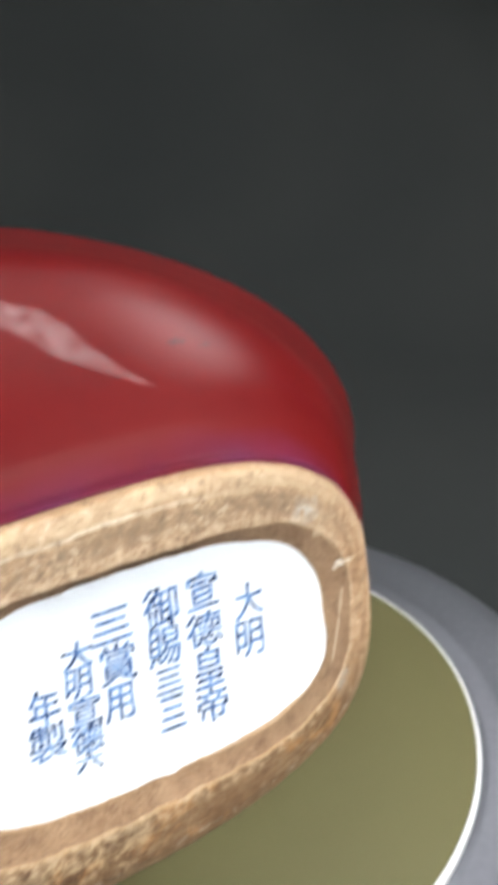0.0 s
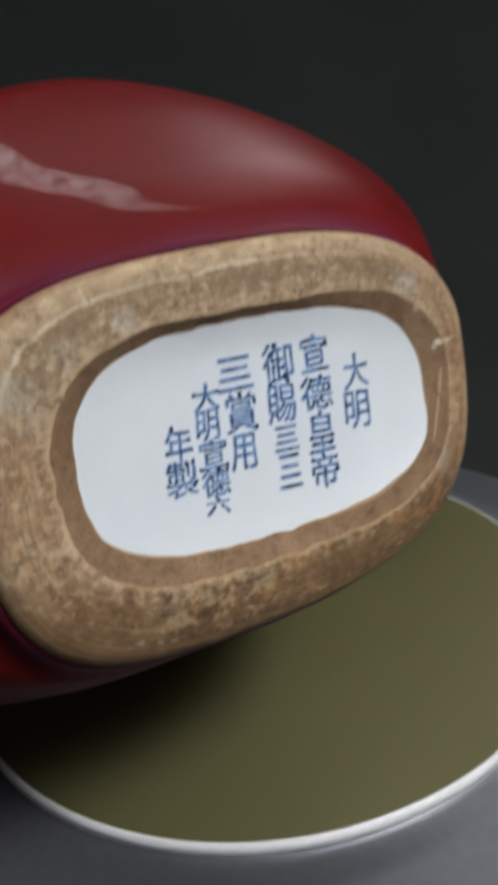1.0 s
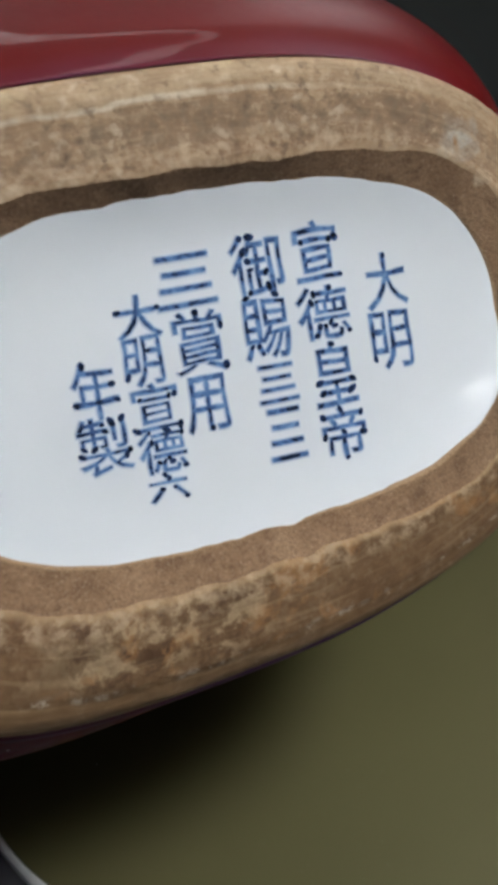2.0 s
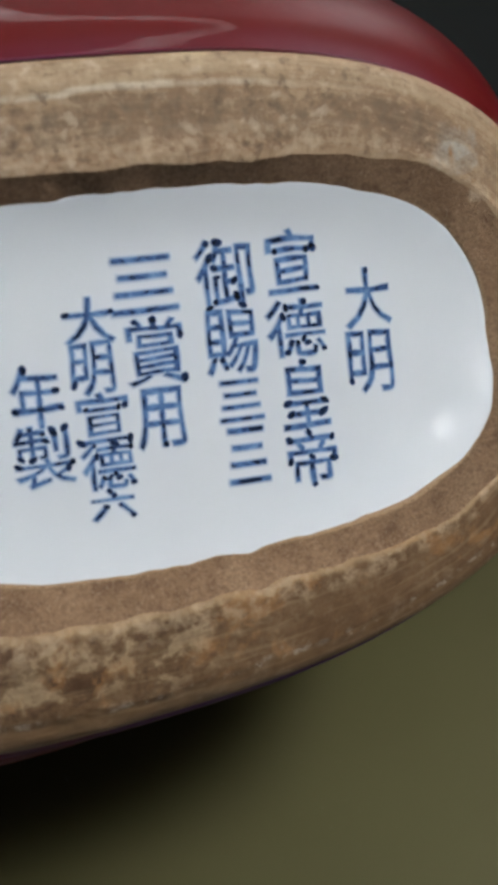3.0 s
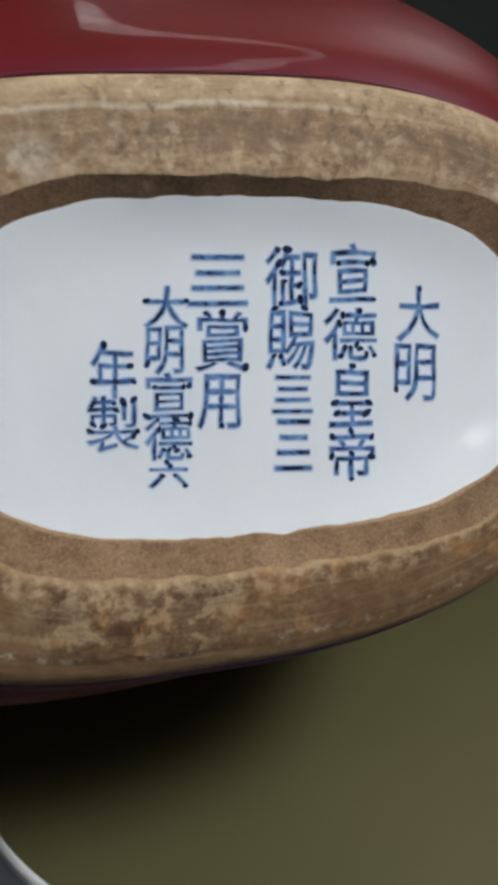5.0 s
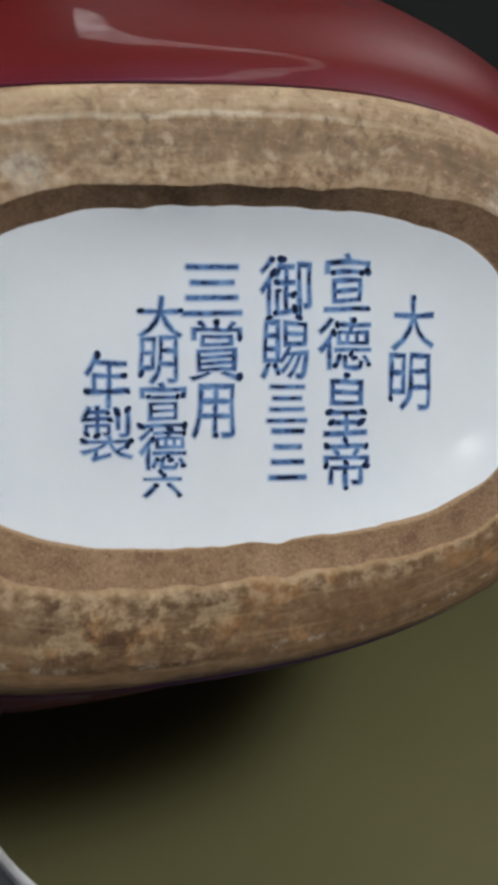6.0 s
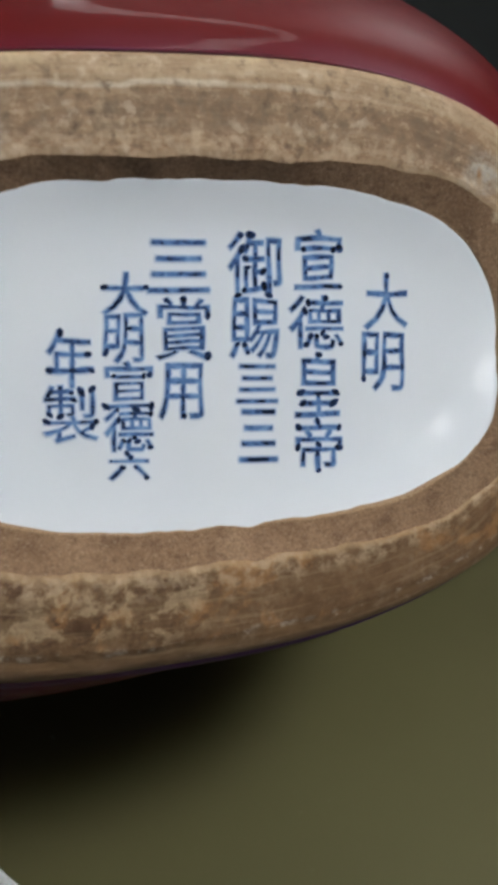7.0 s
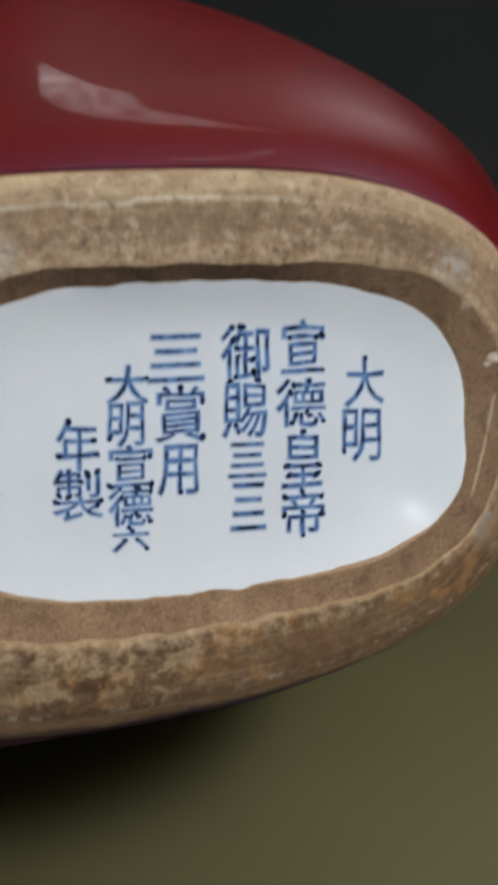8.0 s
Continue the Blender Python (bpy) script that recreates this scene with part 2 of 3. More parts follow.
    h = n.math("ADD", n.math("MULTIPLY", mid, 0.7), n.math("ADD", n.math("MULTIPLY", fine, 0.22), n.math("MULTIPLY", lines, 0.25)))
    h = n.math("ADD", h, n.math("MULTIPLY", n.math("MULTIPLY", flaky, flake), 1.2))
    h = n.math("MULTIPLY", h, n.math("SUBTRACT", 1.0, n.math("MULTIPLY", under, 0.75)))
    n.bump(n.math("ADD", h, n.math("MULTIPLY", ridge, 0.12)), 0.52, 0.0010)
    return n.set(Base_Color=n.paler(col, n.math("ADD", 0.95, n.math("MULTIPLY", low, 0.08))), Roughness=n.ramp(mid, [(0.3, grey(0.85)), (0.7, grey(0.58))]), Specular_IOR_Level=0.3)


def clay_wall():
    n = Nodes("brown_clay_foot_wall")
    c = n.coords()
    uv = n.add("ShaderNodeUVMap")
    across = n.add("ShaderNodeSeparateXYZ", Vector=uv.outputs[0]).outputs[1]
    broad = n.noise(c, 70.0, 5.0, 0.62, 0.4)
    mid = n.noise(c, 420.0, 5.0, 0.7)
    fine = n.noise(c, 1700.0, 4.0, 0.75)
    col = n.ramp(broad, [(0.3, (0.22, 0.127, 0.065)), (0.55, (0.305, 0.185, 0.101)), (0.75, (0.385, 0.252, 0.144))])
    blotch = n.noise(c, 200.0, 6.0, 0.7, 0.6)
    col = n.mix(n.ramp(blotch, [(0.36, grey(0.6)), (0.48, grey(0))]), col, (0.139, 0.0756, 0.04))
    col = n.mix(n.ramp(fine, [(0.36, grey(0.5)), (0.56, grey(0))]), col, (0.113, 0.063, 0.0347))
    col = n.mix(n.ramp(mid, [(0.60, grey(0)), (0.75, grey(0.4))]), col, (0.454, 0.302, 0.186))
    edge = n.math("ADD", across, n.math("MULTIPLY", n.math("SUBTRACT", broad, 0.5), 0.05))
    col = n.mix(n.ramp(edge, [(0.008, grey(0.5)), (0.016, grey(0))]), col, (0.52, 0.35, 0.20))
    xyz = n.add("ShaderNodeSeparateXYZ", Vector=c)
    along = n.math("DIVIDE", n.math("SUBTRACT", 0.0007, xyz.outputs[1]), 0.0172)
    path = n.math("SUBTRACT", n.math("SUBTRACT", 0.0522, n.math("MULTIPLY", along, 0.0029)), n.math("MULTIPLY", n.math("MULTIPLY", along, along), 0.0022))
    off = n.math("ABSOLUTE", n.math("ADD", n.math("SUBTRACT", xyz.outputs[0], path), n.math("MULTIPLY", n.math("SUBTRACT", broad, 0.5), 0.0012)))
    inside = n.math("MULTIPLY", n.add("ShaderNodeMapRange", Value=along, From_Min=-0.05, From_Max=0.06).outputs[0], n.add("ShaderNodeMapRange", Value=along, From_Min=1.05, From_Max=0.9).outputs[0])
    scratch = n.math("MULTIPLY", n.add("ShaderNodeMapRange", Value=off, From_Min=0.00042, From_Max=0.00012).outputs[0], n.math("MULTIPLY", inside, n.ramp(blotch, [(0.36, grey(0.35)), (0.52, grey(0.9))])))
    col = n.mix(scratch, col, (0.60, 0.47, 0.33))
    for place, size, tone in (((0.0523, 0.0071, 0.004), 0.0011, (0.78, 0.72, 0.62)), ((0.0512, 0.0062, 0.004), 0.0006, (0.70, 0.62, 0.52)), ((0.0470, 0.0170, 0.004), 0.0014, (0.55, 0.42, 0.28))):
        col = n.mix(n.spot(c, place, size, mid, (0.8, 1.3, 0)), col, tone)
    grain = n.noise(c, 2600.0, 3.0, 0.8)
    col = n.mix(n.ramp(grain, [(0.36, grey(0.6)), (0.45, grey(0))]), col, (0.12, 0.070, 0.040))
    col = n.mix(n.ramp(grain, [(0.56, grey(0)), (0.66, grey(0.5))]), col, (0.46, 0.34, 0.23))
    n.bump(n.math("ADD", n.math("ADD", fine, mid), grain), 0.7, 0.0005)
    return n.set(Base_Color=n.paler(col, 0.96), Roughness=0.8, Specular_IOR_Level=0.25)


def white_glaze():
    n = Nodes("bluish_white_glaze")
    c = n.coords()
    broad = n.noise(c, 40.0, 3.0, 0.5)
    col = n.ramp(broad, [(0.3, (0.675, 0.72, 0.765)), (0.7, (0.72, 0.76, 0.80))])
    n.bump(n.noise(c, 90.0, 2.0, 0.5), 0.05, 0.0008)
    return n.set(Base_Color=col, Roughness=0.10, Coat_Weight=0.5, Coat_Roughness=0.04)


def cobalt():
    n = Nodes("cobalt_blue_underglaze")
    c = n.coords()
    pool = n.noise(c, 420.0, 5.0, 0.6, 0.4)
    col = n.ramp(pool, [(0.34, (0.17, 0.30, 0.53)), (0.46, (0.095, 0.190, 0.40)), (0.54, (0.046, 0.095, 0.23)), (0.60, (0.012, 0.020, 0.045))])
    return n.set(Base_Color=col, Roughness=0.12, Coat_Weight=0.5, Coat_Roughness=0.04)


def cobalt_pool():
    n = Nodes("dark_cobalt_pools")
    c = n.coords()
    col = n.ramp(n.noise(c, 700.0, 4.0, 0.6), [(0.35, (0.022, 0.040, 0.10)), (0.60, (0.008, 0.012, 0.024))])
    return n.set(Base_Color=col, Roughness=0.14, Coat_Weight=0.5, Coat_Roughness=0.04)


def pool_bleed():
    n = Nodes("dark_cobalt_pool_bleed")
    c = n.coords()
    col = n.ramp(n.noise(c, 700.0, 4.0, 0.6), [(0.35, (0.070, 0.135, 0.30)), (0.60, (0.030, 0.060, 0.15))])
    return n.set(Base_Color=col, Roughness=0.14, Coat_Weight=0.5, Coat_Roughness=0.04)


def cobalt_bleed():
    """Blue that thins out into the white of the glaze."""
    n = Nodes("cobalt_blue_bleed")
    c = n.coords()
    white = n.ramp(n.noise(c, 40.0, 3.0, 0.5), [(0.3, (0.675, 0.72, 0.765)), (0.7, (0.72, 0.76, 0.80))])
    blue = n.ramp(n.noise(c, 420.0, 5.0, 0.6, 0.4), [(0.36, (0.24, 0.39, 0.62)), (0.60, (0.13, 0.24, 0.46))])
    fade = n.add("ShaderNodeAttribute")
    fade.attribute_name = "fade"
    return n.set(Base_Color=n.mix(fade.outputs["Fac"], white, blue), Roughness=0.10, Coat_Weight=0.5, Coat_Roughness=0.04)


def softbox_cloth(half, glow, tint):
    n = Nodes("glowing_softbox_cloth")
    c = n.coords(1.0 / half)
    dist = n.t.nodes.new("ShaderNodeVectorMath")
    dist.operation = "LENGTH"
    n.t.links.new(c, dist.inputs[0])
    fall = n.ramp(dist.outputs["Value"], [(0.0, grey(1.0)), (0.28, grey(0.72)), (0.52, grey(0.33)), (0.74, grey(0.08)), (0.98, grey(0.003))])
    return n.set(Base_Color=(0.8, 0.8, 0.8, 1), Emission_Color=n.mix(1.0, fall, tint, "MULTIPLY"), Emission_Strength=glow)


def led_strip():
    n = Nodes("glowing_led_strip")
    c = n.coords()
    glow = n.ramp(n.noise(c, 55.0, 6.0, 0.75), [(0.38, grey(0.15)), (0.50, grey(0.65)), (0.60, grey(1.0))])
    return n.set(Base_Color=(0.8, 0.8, 0.8, 1), Emission_Color=glow, Emission_Strength=STRIP)


def ceiling_glow():
    n = Nodes("dim_ceiling_diffuser")
    c = n.coords()
    glow = n.ramp(n.noise(c, 1.5, 3.0, 0.5), [(0.3, (0.72, 0.80, 0.92)), (0.7, (0.92, 0.97, 1.0))])
    return n.set(Base_Color=(0.8, 0.8, 0.8, 1), Emission_Color=glow, Emission_Strength=CEILING_GLOW)


def dark_paint():
    n = Nodes("dark_lamp_housing_paint")
    c = n.coords()
    return n.set(Base_Color=n.ramp(n.noise(c, 30.0, 4.0, 0.6), [(0.3, grey(0.02)), (0.7, grey(0.03))]), Roughness=0.5)


def olive_mat():
    n = Nodes("olive_frosted_mat")
    c = n.coords()
    broad = n.noise(c, 9.0, 3.0, 0.5)
    fine = n.noise(c, 900.0, 3.0, 0.6)
    col = n.ramp(broad, [(0.3, (0.090, 0.0835, 0.0350)), (0.7, (0.106, 0.0985, 0.0425))])
    col = n.mix(n.ramp(fine, [(0.70, grey(0)), (0.78, grey(0.25))]), col, (0.3, 0.29, 0.24))
    n.bump(fine, 0.1, 0.0003)
    return n.set(Base_Color=col, Roughness=0.62, Specular_IOR_Level=0.25)


def silver():
    n = Nodes("brushed_silver_metal")
    c = n.coords()
    fine = n.noise(c, 300.0, 4.0, 0.6)
    col = n.ramp(fine, [(0.3, (0.185, 0.195, 0.22)), (0.7, (0.21, 0.22, 0.245))])
    return n.set(Base_Color=col, Metallic=0.75, Roughness=n.ramp(n.noise(c, 14.0, 3.0, 0.5), [(0.3, grey(0.34)), (0.7, grey(0.46))]))


def white_plastic():
    n = Nodes("white_plastic_rim")
    c = n.coords()
    fine = n.noise(c, 200.0, 3.0, 0.6)
    return n.set(Base_Color=n.ramp(fine, [(0.3, (0.74, 0.75, 0.76)), (0.7, (0.82, 0.82, 0.82))]), Roughness=0.3)


def black_cloth():
    n = Nodes("black_studio_cloth")
    c = n.coords()
    broad = n.noise(c, 3.0, 3.0, 0.5)
    fine = n.noise(c, 700.0, 3.0, 0.6)
    col = n.ramp(broad, [(0.3, (0.0186, 0.0212, 0.0208)), (0.7, (0.0245, 0.0268, 0.0258))])
    n.bump(fine, 0.2, 0.0005)
    return n.set(Base_Color=col, Roughness=0.9, Specular_IOR_Level=0.2)


def room_paint(v=0.17):
    n = Nodes("grey_room_paint")
    c = n.coords()
    return n.set(Base_Color=n.ramp(n.noise(c, 2.0, 4.0, 0.6), [(0.3, grey(v * 0.94)), (0.7, grey(v * 1.1))]), Roughness=0.85)


MAT = dict(red_glaze=red_glaze(), clay=clay(), clay_wall=clay_wall(), white_glaze=white_glaze(), cobalt=cobalt(), cobalt_pool=cobalt_pool(), pool_bleed=pool_bleed(), olive_mat=olive_mat(), silver=silver(), white_plastic=white_plastic(), black_cloth=black_cloth(), room_paint=room_paint(), dark_room=room_paint(0.035), cobalt_bleed=cobalt_bleed(), led_strip=led_strip(), dark_paint=dark_paint())

# ------------------------------------------------------------------ builders


def part(name, bm, material, parent=None, label="", smooth=True):
    """Link a bmesh as one mesh object under a thing or a part."""
    mesh = bpy.data.meshes.new(name)
    bm.to_mesh(mesh)
    bm.free()
    for m in material if isinstance(material, (list, tuple)) else [material]:
        mesh.materials.append(m)
    if smooth:
        mesh.polygons.foreach_set("use_smooth", [True] * len(mesh.polygons))
    ob = new(name, mesh)
    ob.parent = parent
    if label:
        tagged(ob, label)
    return ob


def skin(rings, close_first=False, close_last=False):
    """A bmesh skinned over closed rings of points, all of one length."""
    bm = bmesh.new()
    rows = [[bm.verts.new(p) for p in ring] for ring in rings]
    n = len(rows[0])
    for a, b in zip(rows, rows[1:]):
        for k in range(n):
            bm.faces.new((a[k], a[(k + 1) % n], b[(k + 1) % n], b[k]))
    if close_first:
        bm.faces.new(rows[0][::-1])
    if close_last:
        bm.faces.new(rows[-1])
    bmesh.ops.recalc_face_normals(bm, faces=bm.faces)
    return bm


def turned(profile, n=160):
    """Rings for a round body from (radius, height) pairs."""
    return [[(r * math.cos(2 * math.pi * k / n), r * math.sin(2 * math.pi * k / n), z) for k in range(n)] for r, z in profile]


def box(x0, x1, y0, y1, z0, z1, bevel=0.0):
    bm = bmesh.new()
    bmesh.ops.create_cube(bm, size=1.0)
    bmesh.ops.scale(bm, verts=bm.verts, vec=(x1 - x0, y1 - y0, z1 - z0))
    bmesh.ops.translate(bm, verts=bm.verts, vec=((x0 + x1) / 2, (y0 + y1) / 2, (z0 + z1) / 2))
    if bevel:
        bmesh.ops.bevel(bm, geom=bm.edges[:], offset=bevel, segments=2, affect="EDGES")
    return bm


# ------------------------------------------------------------------ the room and the table
TABLE = -0.050


def structure(name, bm, mat, label):
    ob = part(name, bm, mat, None, "", smooth=False)
    tagged(ob, label, name.split("_")[0], "", "structure")
    return ob


# made-up room shell, out of view; its dark sides hold bounce light down
structure("floor", box(-2.0, 2.0, -2.5, 1.5, -0.85, -0.80), MAT["dark_room"], "unseen plain dark grey studio floor")
structure("wall_north", box(-2.0, 2.0, 1.5, 1.6, -0.80, 2.0), MAT["room_paint"], "unseen plain grey studio wall behind the backdrop")
structure("wall_south", box(-2.0, 2.0, -2.6, -2.5, -0.80, 2.0), MAT["dark_room"], "unseen plain dark grey studio wall facing the table")
structure("wall_east", box(2.0, 2.1, -2.6, 1.6, -0.80, 2.0), MAT["room_paint"], "unseen plain grey studio side wall")
structure("wall_west", box(-2.1, -2.0, -2.6, 1.6, -0.80, 2.0), MAT["dark_room"], "unseen plain dark grey studio side wall")
structure("ceiling", box(-2.1, 2.1, -2.6, 1.6, 2.0, 2.05), MAT["dark_room"], "unseen plain dark grey studio ceiling")


def table():
    ob = new("table")
    tagged(ob, "dark studio table under the turntable", "table")
    part("tabletop", box(-0.95, 0.95, -0.55, 1.12, TABLE - 0.04, TABLE - 0.002, 0.004), MAT["black_cloth"], ob, smooth=False)
    for x in (-0.9, 0.9):
        for y in (-0.5, 1.05):
            part("leg", box(x - 0.025, x + 0.025, y - 0.025, y + 0.025, -0.80, TABLE - 0.04, 0.003), MAT["black_cloth"], ob, smooth=False)
    return ob


table()


def backdrop():
    """A black cloth that lies on the table and rises behind it in one sweep."""
    prof = [(-0.54, 0.0)] + [(-0.54 + 0.04 * i, 0.0) for i in range(1, 28)]
    r = 0.45
    prof += [(0.54 + r * math.sin(a), r - r * math.cos(a)) for a in [math.pi / 2 * i / 14 for i in range(1, 15)]]
    prof += [(0.99, r + 0.06 * i) for i in range(1, 15)]
    bm = bmesh.new()
    rows = []
    for back in (0.0, 0.0015):
        for y, z in prof if not back else prof[::-1]:
            row = []
            for k in range(61):
                x = -0.94 + 1.88 * k / 60
                w = 0.008 * noise.noise((x * 5, y * 1.2, z * 1.2)) * min(1.0, z / 0.2)
                row.append(bm.verts.new((x, y + w + back, TABLE + z - back)))
            rows.append(row)
    for a, b in zip(rows, rows[1:] + rows[:1]):
        for k in range(60):
            bm.faces.new((a[k], a[k + 1], b[k + 1], b[k]))
    bmesh.ops.recalc_face_normals(bm, faces=bm.faces)
    ob = part("backdrop", bm, MAT["black_cloth"])
    tagged(ob, "black cloth backdrop sweeping up behind the table", "backdrop", "", "structure")
    return ob


backdrop()

# ------------------------------------------------------------------ the turntable
DISC, TOP = 0.1235, 0.0003


def turntable():
    ob = new("turntable")
    ob.location = (0, 0, TABLE)
    tagged(ob, "silver photo turntable with an olive mat and a thin white rim", "turntable")
    up = TOP - TABLE
    p = [(0.0001, 0.002), (0.150, 0.002), (0.158, 0.006), (0.158, up - 0.014), (0.168, up - 0.0125), (0.171, up - 0.011), (0.1708, up - 0.0095), (0.1695, up - 0.0085), (0.160, up - 0.0074), (0.146, up - 0.0062), (0.1385, up - 0.0054), (0.1365, up - 0.0048), (0.1340, up - 0.0052), (0.1290, up - 0.0048), (0.1230, up - 0.0048), (0.1225, up - 0.0012), (0.0001, up - 0.0012)]
    part("housing", skin(turned(p)), MAT["silver"], ob, "brushed silver metal housing")
    p = [(DISC - 0.0001, up - 0.0009), (DISC - 0.0001, up - 0.0001), (DISC + 0.0004, up), (DISC + 0.0010, up - 0.0004), (DISC + 0.0015, up - 0.0014), (DISC + 0.0015, up - 0.0044), (DISC + 0.0002, up - 0.0048)]
    part("rim", skin(turned(p)), MAT["white_plastic"], ob, "thin glossy white rim")
    p = [(0.0001, up), (DISC - 0.0006, up), (DISC - 0.0002, up - 0.0003), (DISC - 0.0002, up - 0.0011), (0.0001, up - 0.0011)]
    part("mat", skin(turned(p)), MAT["olive_mat"], ob, "olive green frosted mat")
    return ob


turntable()

# ------------------------------------------------------------------ the vase
VASE = pose(0.0110, -0.1341, 0.1365, 81.645, 1.791, 32.993)
N_RING = 480


def oval(a, b, e, cx=0.0, cy=0.0, turn=0.0, wave=0.0, seed=0.0):
    """A closed superellipse, with an uneven edge if asked."""
    pts = []
    for k in range(N_RING):
        th = 2 * math.pi * k / N_RING
        c, s = math.cos(th), math.sin(th)
        r = (abs(c / a) ** e + abs(s / b) ** e) ** (-1 / e)
        if wave:
            r += wave * (noise.noise((c * 4 + seed, s * 4, seed)) + 0.5 * noise.noise((c * 11, s * 11 + seed, seed)))
        x, y = r * c, r * s
        pts.append((cx + x * math.cos(turn) - y * math.sin(turn), cy + x * math.sin(turn) + y * math.cos(turn)))
    return pts


def foot_outline():
    """The foot's edge: four unlike corners, fuller below than above, turned a little."""
    pts = []
    turn = radians(-0.547)
    for k in range(N_RING):
        th = 2 * math.pi * k / N_RING
        c, s = math.cos(th), math.sin(th)
        a, b = (0.0626 if c > 0 else 0.0592), (0.0384 if s > 0 else 0.0430)
        e = (2.77 if s > 0 else 3.36) if c > 0 else (3.54 if s > 0 else 3.23)
        r = (abs(c / a) ** e + abs(s / b) ** e) ** (-1 / e)
        x, y = r * c, r * s
        if y < 0:
            y *= 1 + 0.043 * math.exp(-((x - 0.010) / 0.026) ** 2)
        else:
            y *= 1 + 0.009 * math.exp(-((x - 0.005) / 0.030) ** 2)
        pts.append((x * math.cos(turn) - y * math.sin(turn), x * math.sin(turn) + y * math.cos(turn)))
    return pts


FOOT = foot_outline()
# the glazed well: half width, half height, exponent, middle and turn
WELL_A, WELL_B, WELL_E, WELL_X, WELL_Y, WELL_TURN = 0.04347, 0.02368, 2.93, 0.00353, -0.00063, radians(-4.4)
WELL = oval(WELL_A, WELL_B, WELL_E, WELL_X, WELL_Y, WELL_TURN, 0.0006, 3.0)
CALM = oval(WELL_A, WELL_B, WELL_E, WELL_X, WELL_Y, WELL_TURN)
# depth behind the foot, half width, height above and below the axis
KNOTS = [(0.0040, 0.0611, 0.0401, 0.0406), (0.007, 0.0643, 0.0428, 0.0436), (0.010, 0.0687, 0.0464, 0.0474), (0.018, 0.0777, 0.0540, 0.0550), (0.030, 0.0889, 0.0638, 0.0650), (0.045, 0.0988, 0.0753, 0.0757),
         (0.060, 0.1117, 0.0848, 0.0845), (0.080, 0.1296, 0.0885, 0.0925), (0.105, 0.1524, 0.0917, 0.0985), (0.135, 0.1721, 0.0954, 0.1045), (0.170, 0.1823, 0.1008, 0.1063), (0.200, 0.1799, 0.1015, 0.1022),
         (0.235, 0.1589, 0.0926, 0.0920), (0.265, 0.1105, 0.0677, 0.0660)]
SAG = -0.03


def droop(x, y):
    """How far the foot leans back at its lower edge, and forward at its upper one."""
    return 0.0011 * max(0.0, min(1.0, (-y - 0.004) / 0.022)) - 0.0005 * max(0.0, min(1.0, (y - 0.004) / 0.022))


def wall_share(th):
    """How far the crest of the inner wall lies from the well's edge, as a part of the ring's width."""
    return 0.245 + 0.02 * max(0.0, -math.cos(th)) - 0.095 * max(0.0, math.sin(th)) - 0.04 * max(0.0, -math.sin(th)) + 0.20 * max(0.0, math.cos(th)) ** 4 + 0.03 * noise.noise((math.cos(th) * 4, math.sin(th) * 4, 2.0)) + 0.02 * noise.noise((math.cos(th) * 14, math.sin(th) * 14, 7.0))


def ring_between(s, z, rough=0.0):
    """A ring of points at the part s of the way from the well's edge to the foot's edge; s = 0.25 follows the wavy crest.
    z is a height, or a function of the angle that gives one."""
    out = []
    for k in range(N_RING):
        (x0, y0), (x1, y1) = WELL[k], FOOT[k]
        th = 2 * math.pi * k / N_RING
        t = s + (wall_share(th) - 0.25) * max(0.0, 1 - abs(s - 0.25) / 0.25)
        x, y = x0 + (x1 - x0) * t, y0 + (y1 - y0) * t
        pitted = 1.0 + 0.6 * max(0.0, min(1.0, (-y - 0.018) / 0.008)) * max(0.0, min(1.0, (0.012 - x) / 0.02))
        dz = rough * pitted * (0.8 * noise.noise((x * 110, y * 110, 1.0)) + 0.8 * noise.noise((x * 320, y * 320, 4.0)) + 0.5 * noise.noise((x * 800, y * 800, 8.0)))
        lean = droop(x, y) * max(0.0, (s - 0.32) / 0.68) ** 1.25
        out.append((x, y, (z(th) if callable(z) else z) + dz - lean))
    return out


def body_profile():
    """(depth behind the foot, half width, height above, height below, exponent) along the vase."""
    rows = []
    a0, b0 = 0.0603, 0.0393
    for d, out in ((0.0, 0.0), (0.0006, 0.0005), (0.0016, 0.0007), (0.0028, 0.0006)):
        rows.append((d, a0 + out, b0 + out, b0 + out, 3.64))
    na, nb = 0.030, 0.026
    knots = [(0.0010, 0.0608, 0.0398, 0.0398)] + KNOTS + [(0.285, na + 0.006, nb + 0.006, nb + 0.006), (0.300, na, nb, nb), (0.315, na - 0.002, nb - 0.002, nb - 0.002)]
    for p0, p1, p2, p3 in zip(knots, knots[1:], knots[2:], knots[3:]):
        for i in range(1, 7):
            q = i / 6
            row = []
            for k in (0, 1, 2, 3):
                m1 = (p2[k] - p0[k]) / (p2[0] - p0[0]) * (p2[0] - p1[0])
                m2 = (p3[k] - p1[k]) / (p3[0] - p1[0]) * (p2[0] - p1[0])
                row.append((2 * q ** 3 - 3 * q * q + 1) * p1[k] + (q ** 3 - 2 * q * q + q) * m1 + (3 * q * q - 2 * q ** 3) * p2[k] + (q ** 3 - q * q) * m2)
            rows.append((*row, 3.64 + (1.82 - 3.64) * min(1.0, row[0] / 0.06)))
    for i in range(1, 15):
        q = i / 14
        rows.append((0.300 + 0.045 * q, na + 0.030 * q ** 2.4, nb + 0.028 * q ** 2.4, nb + 0.028 * q ** 2.4, 1.82 + 0.18 * q))
    return rows


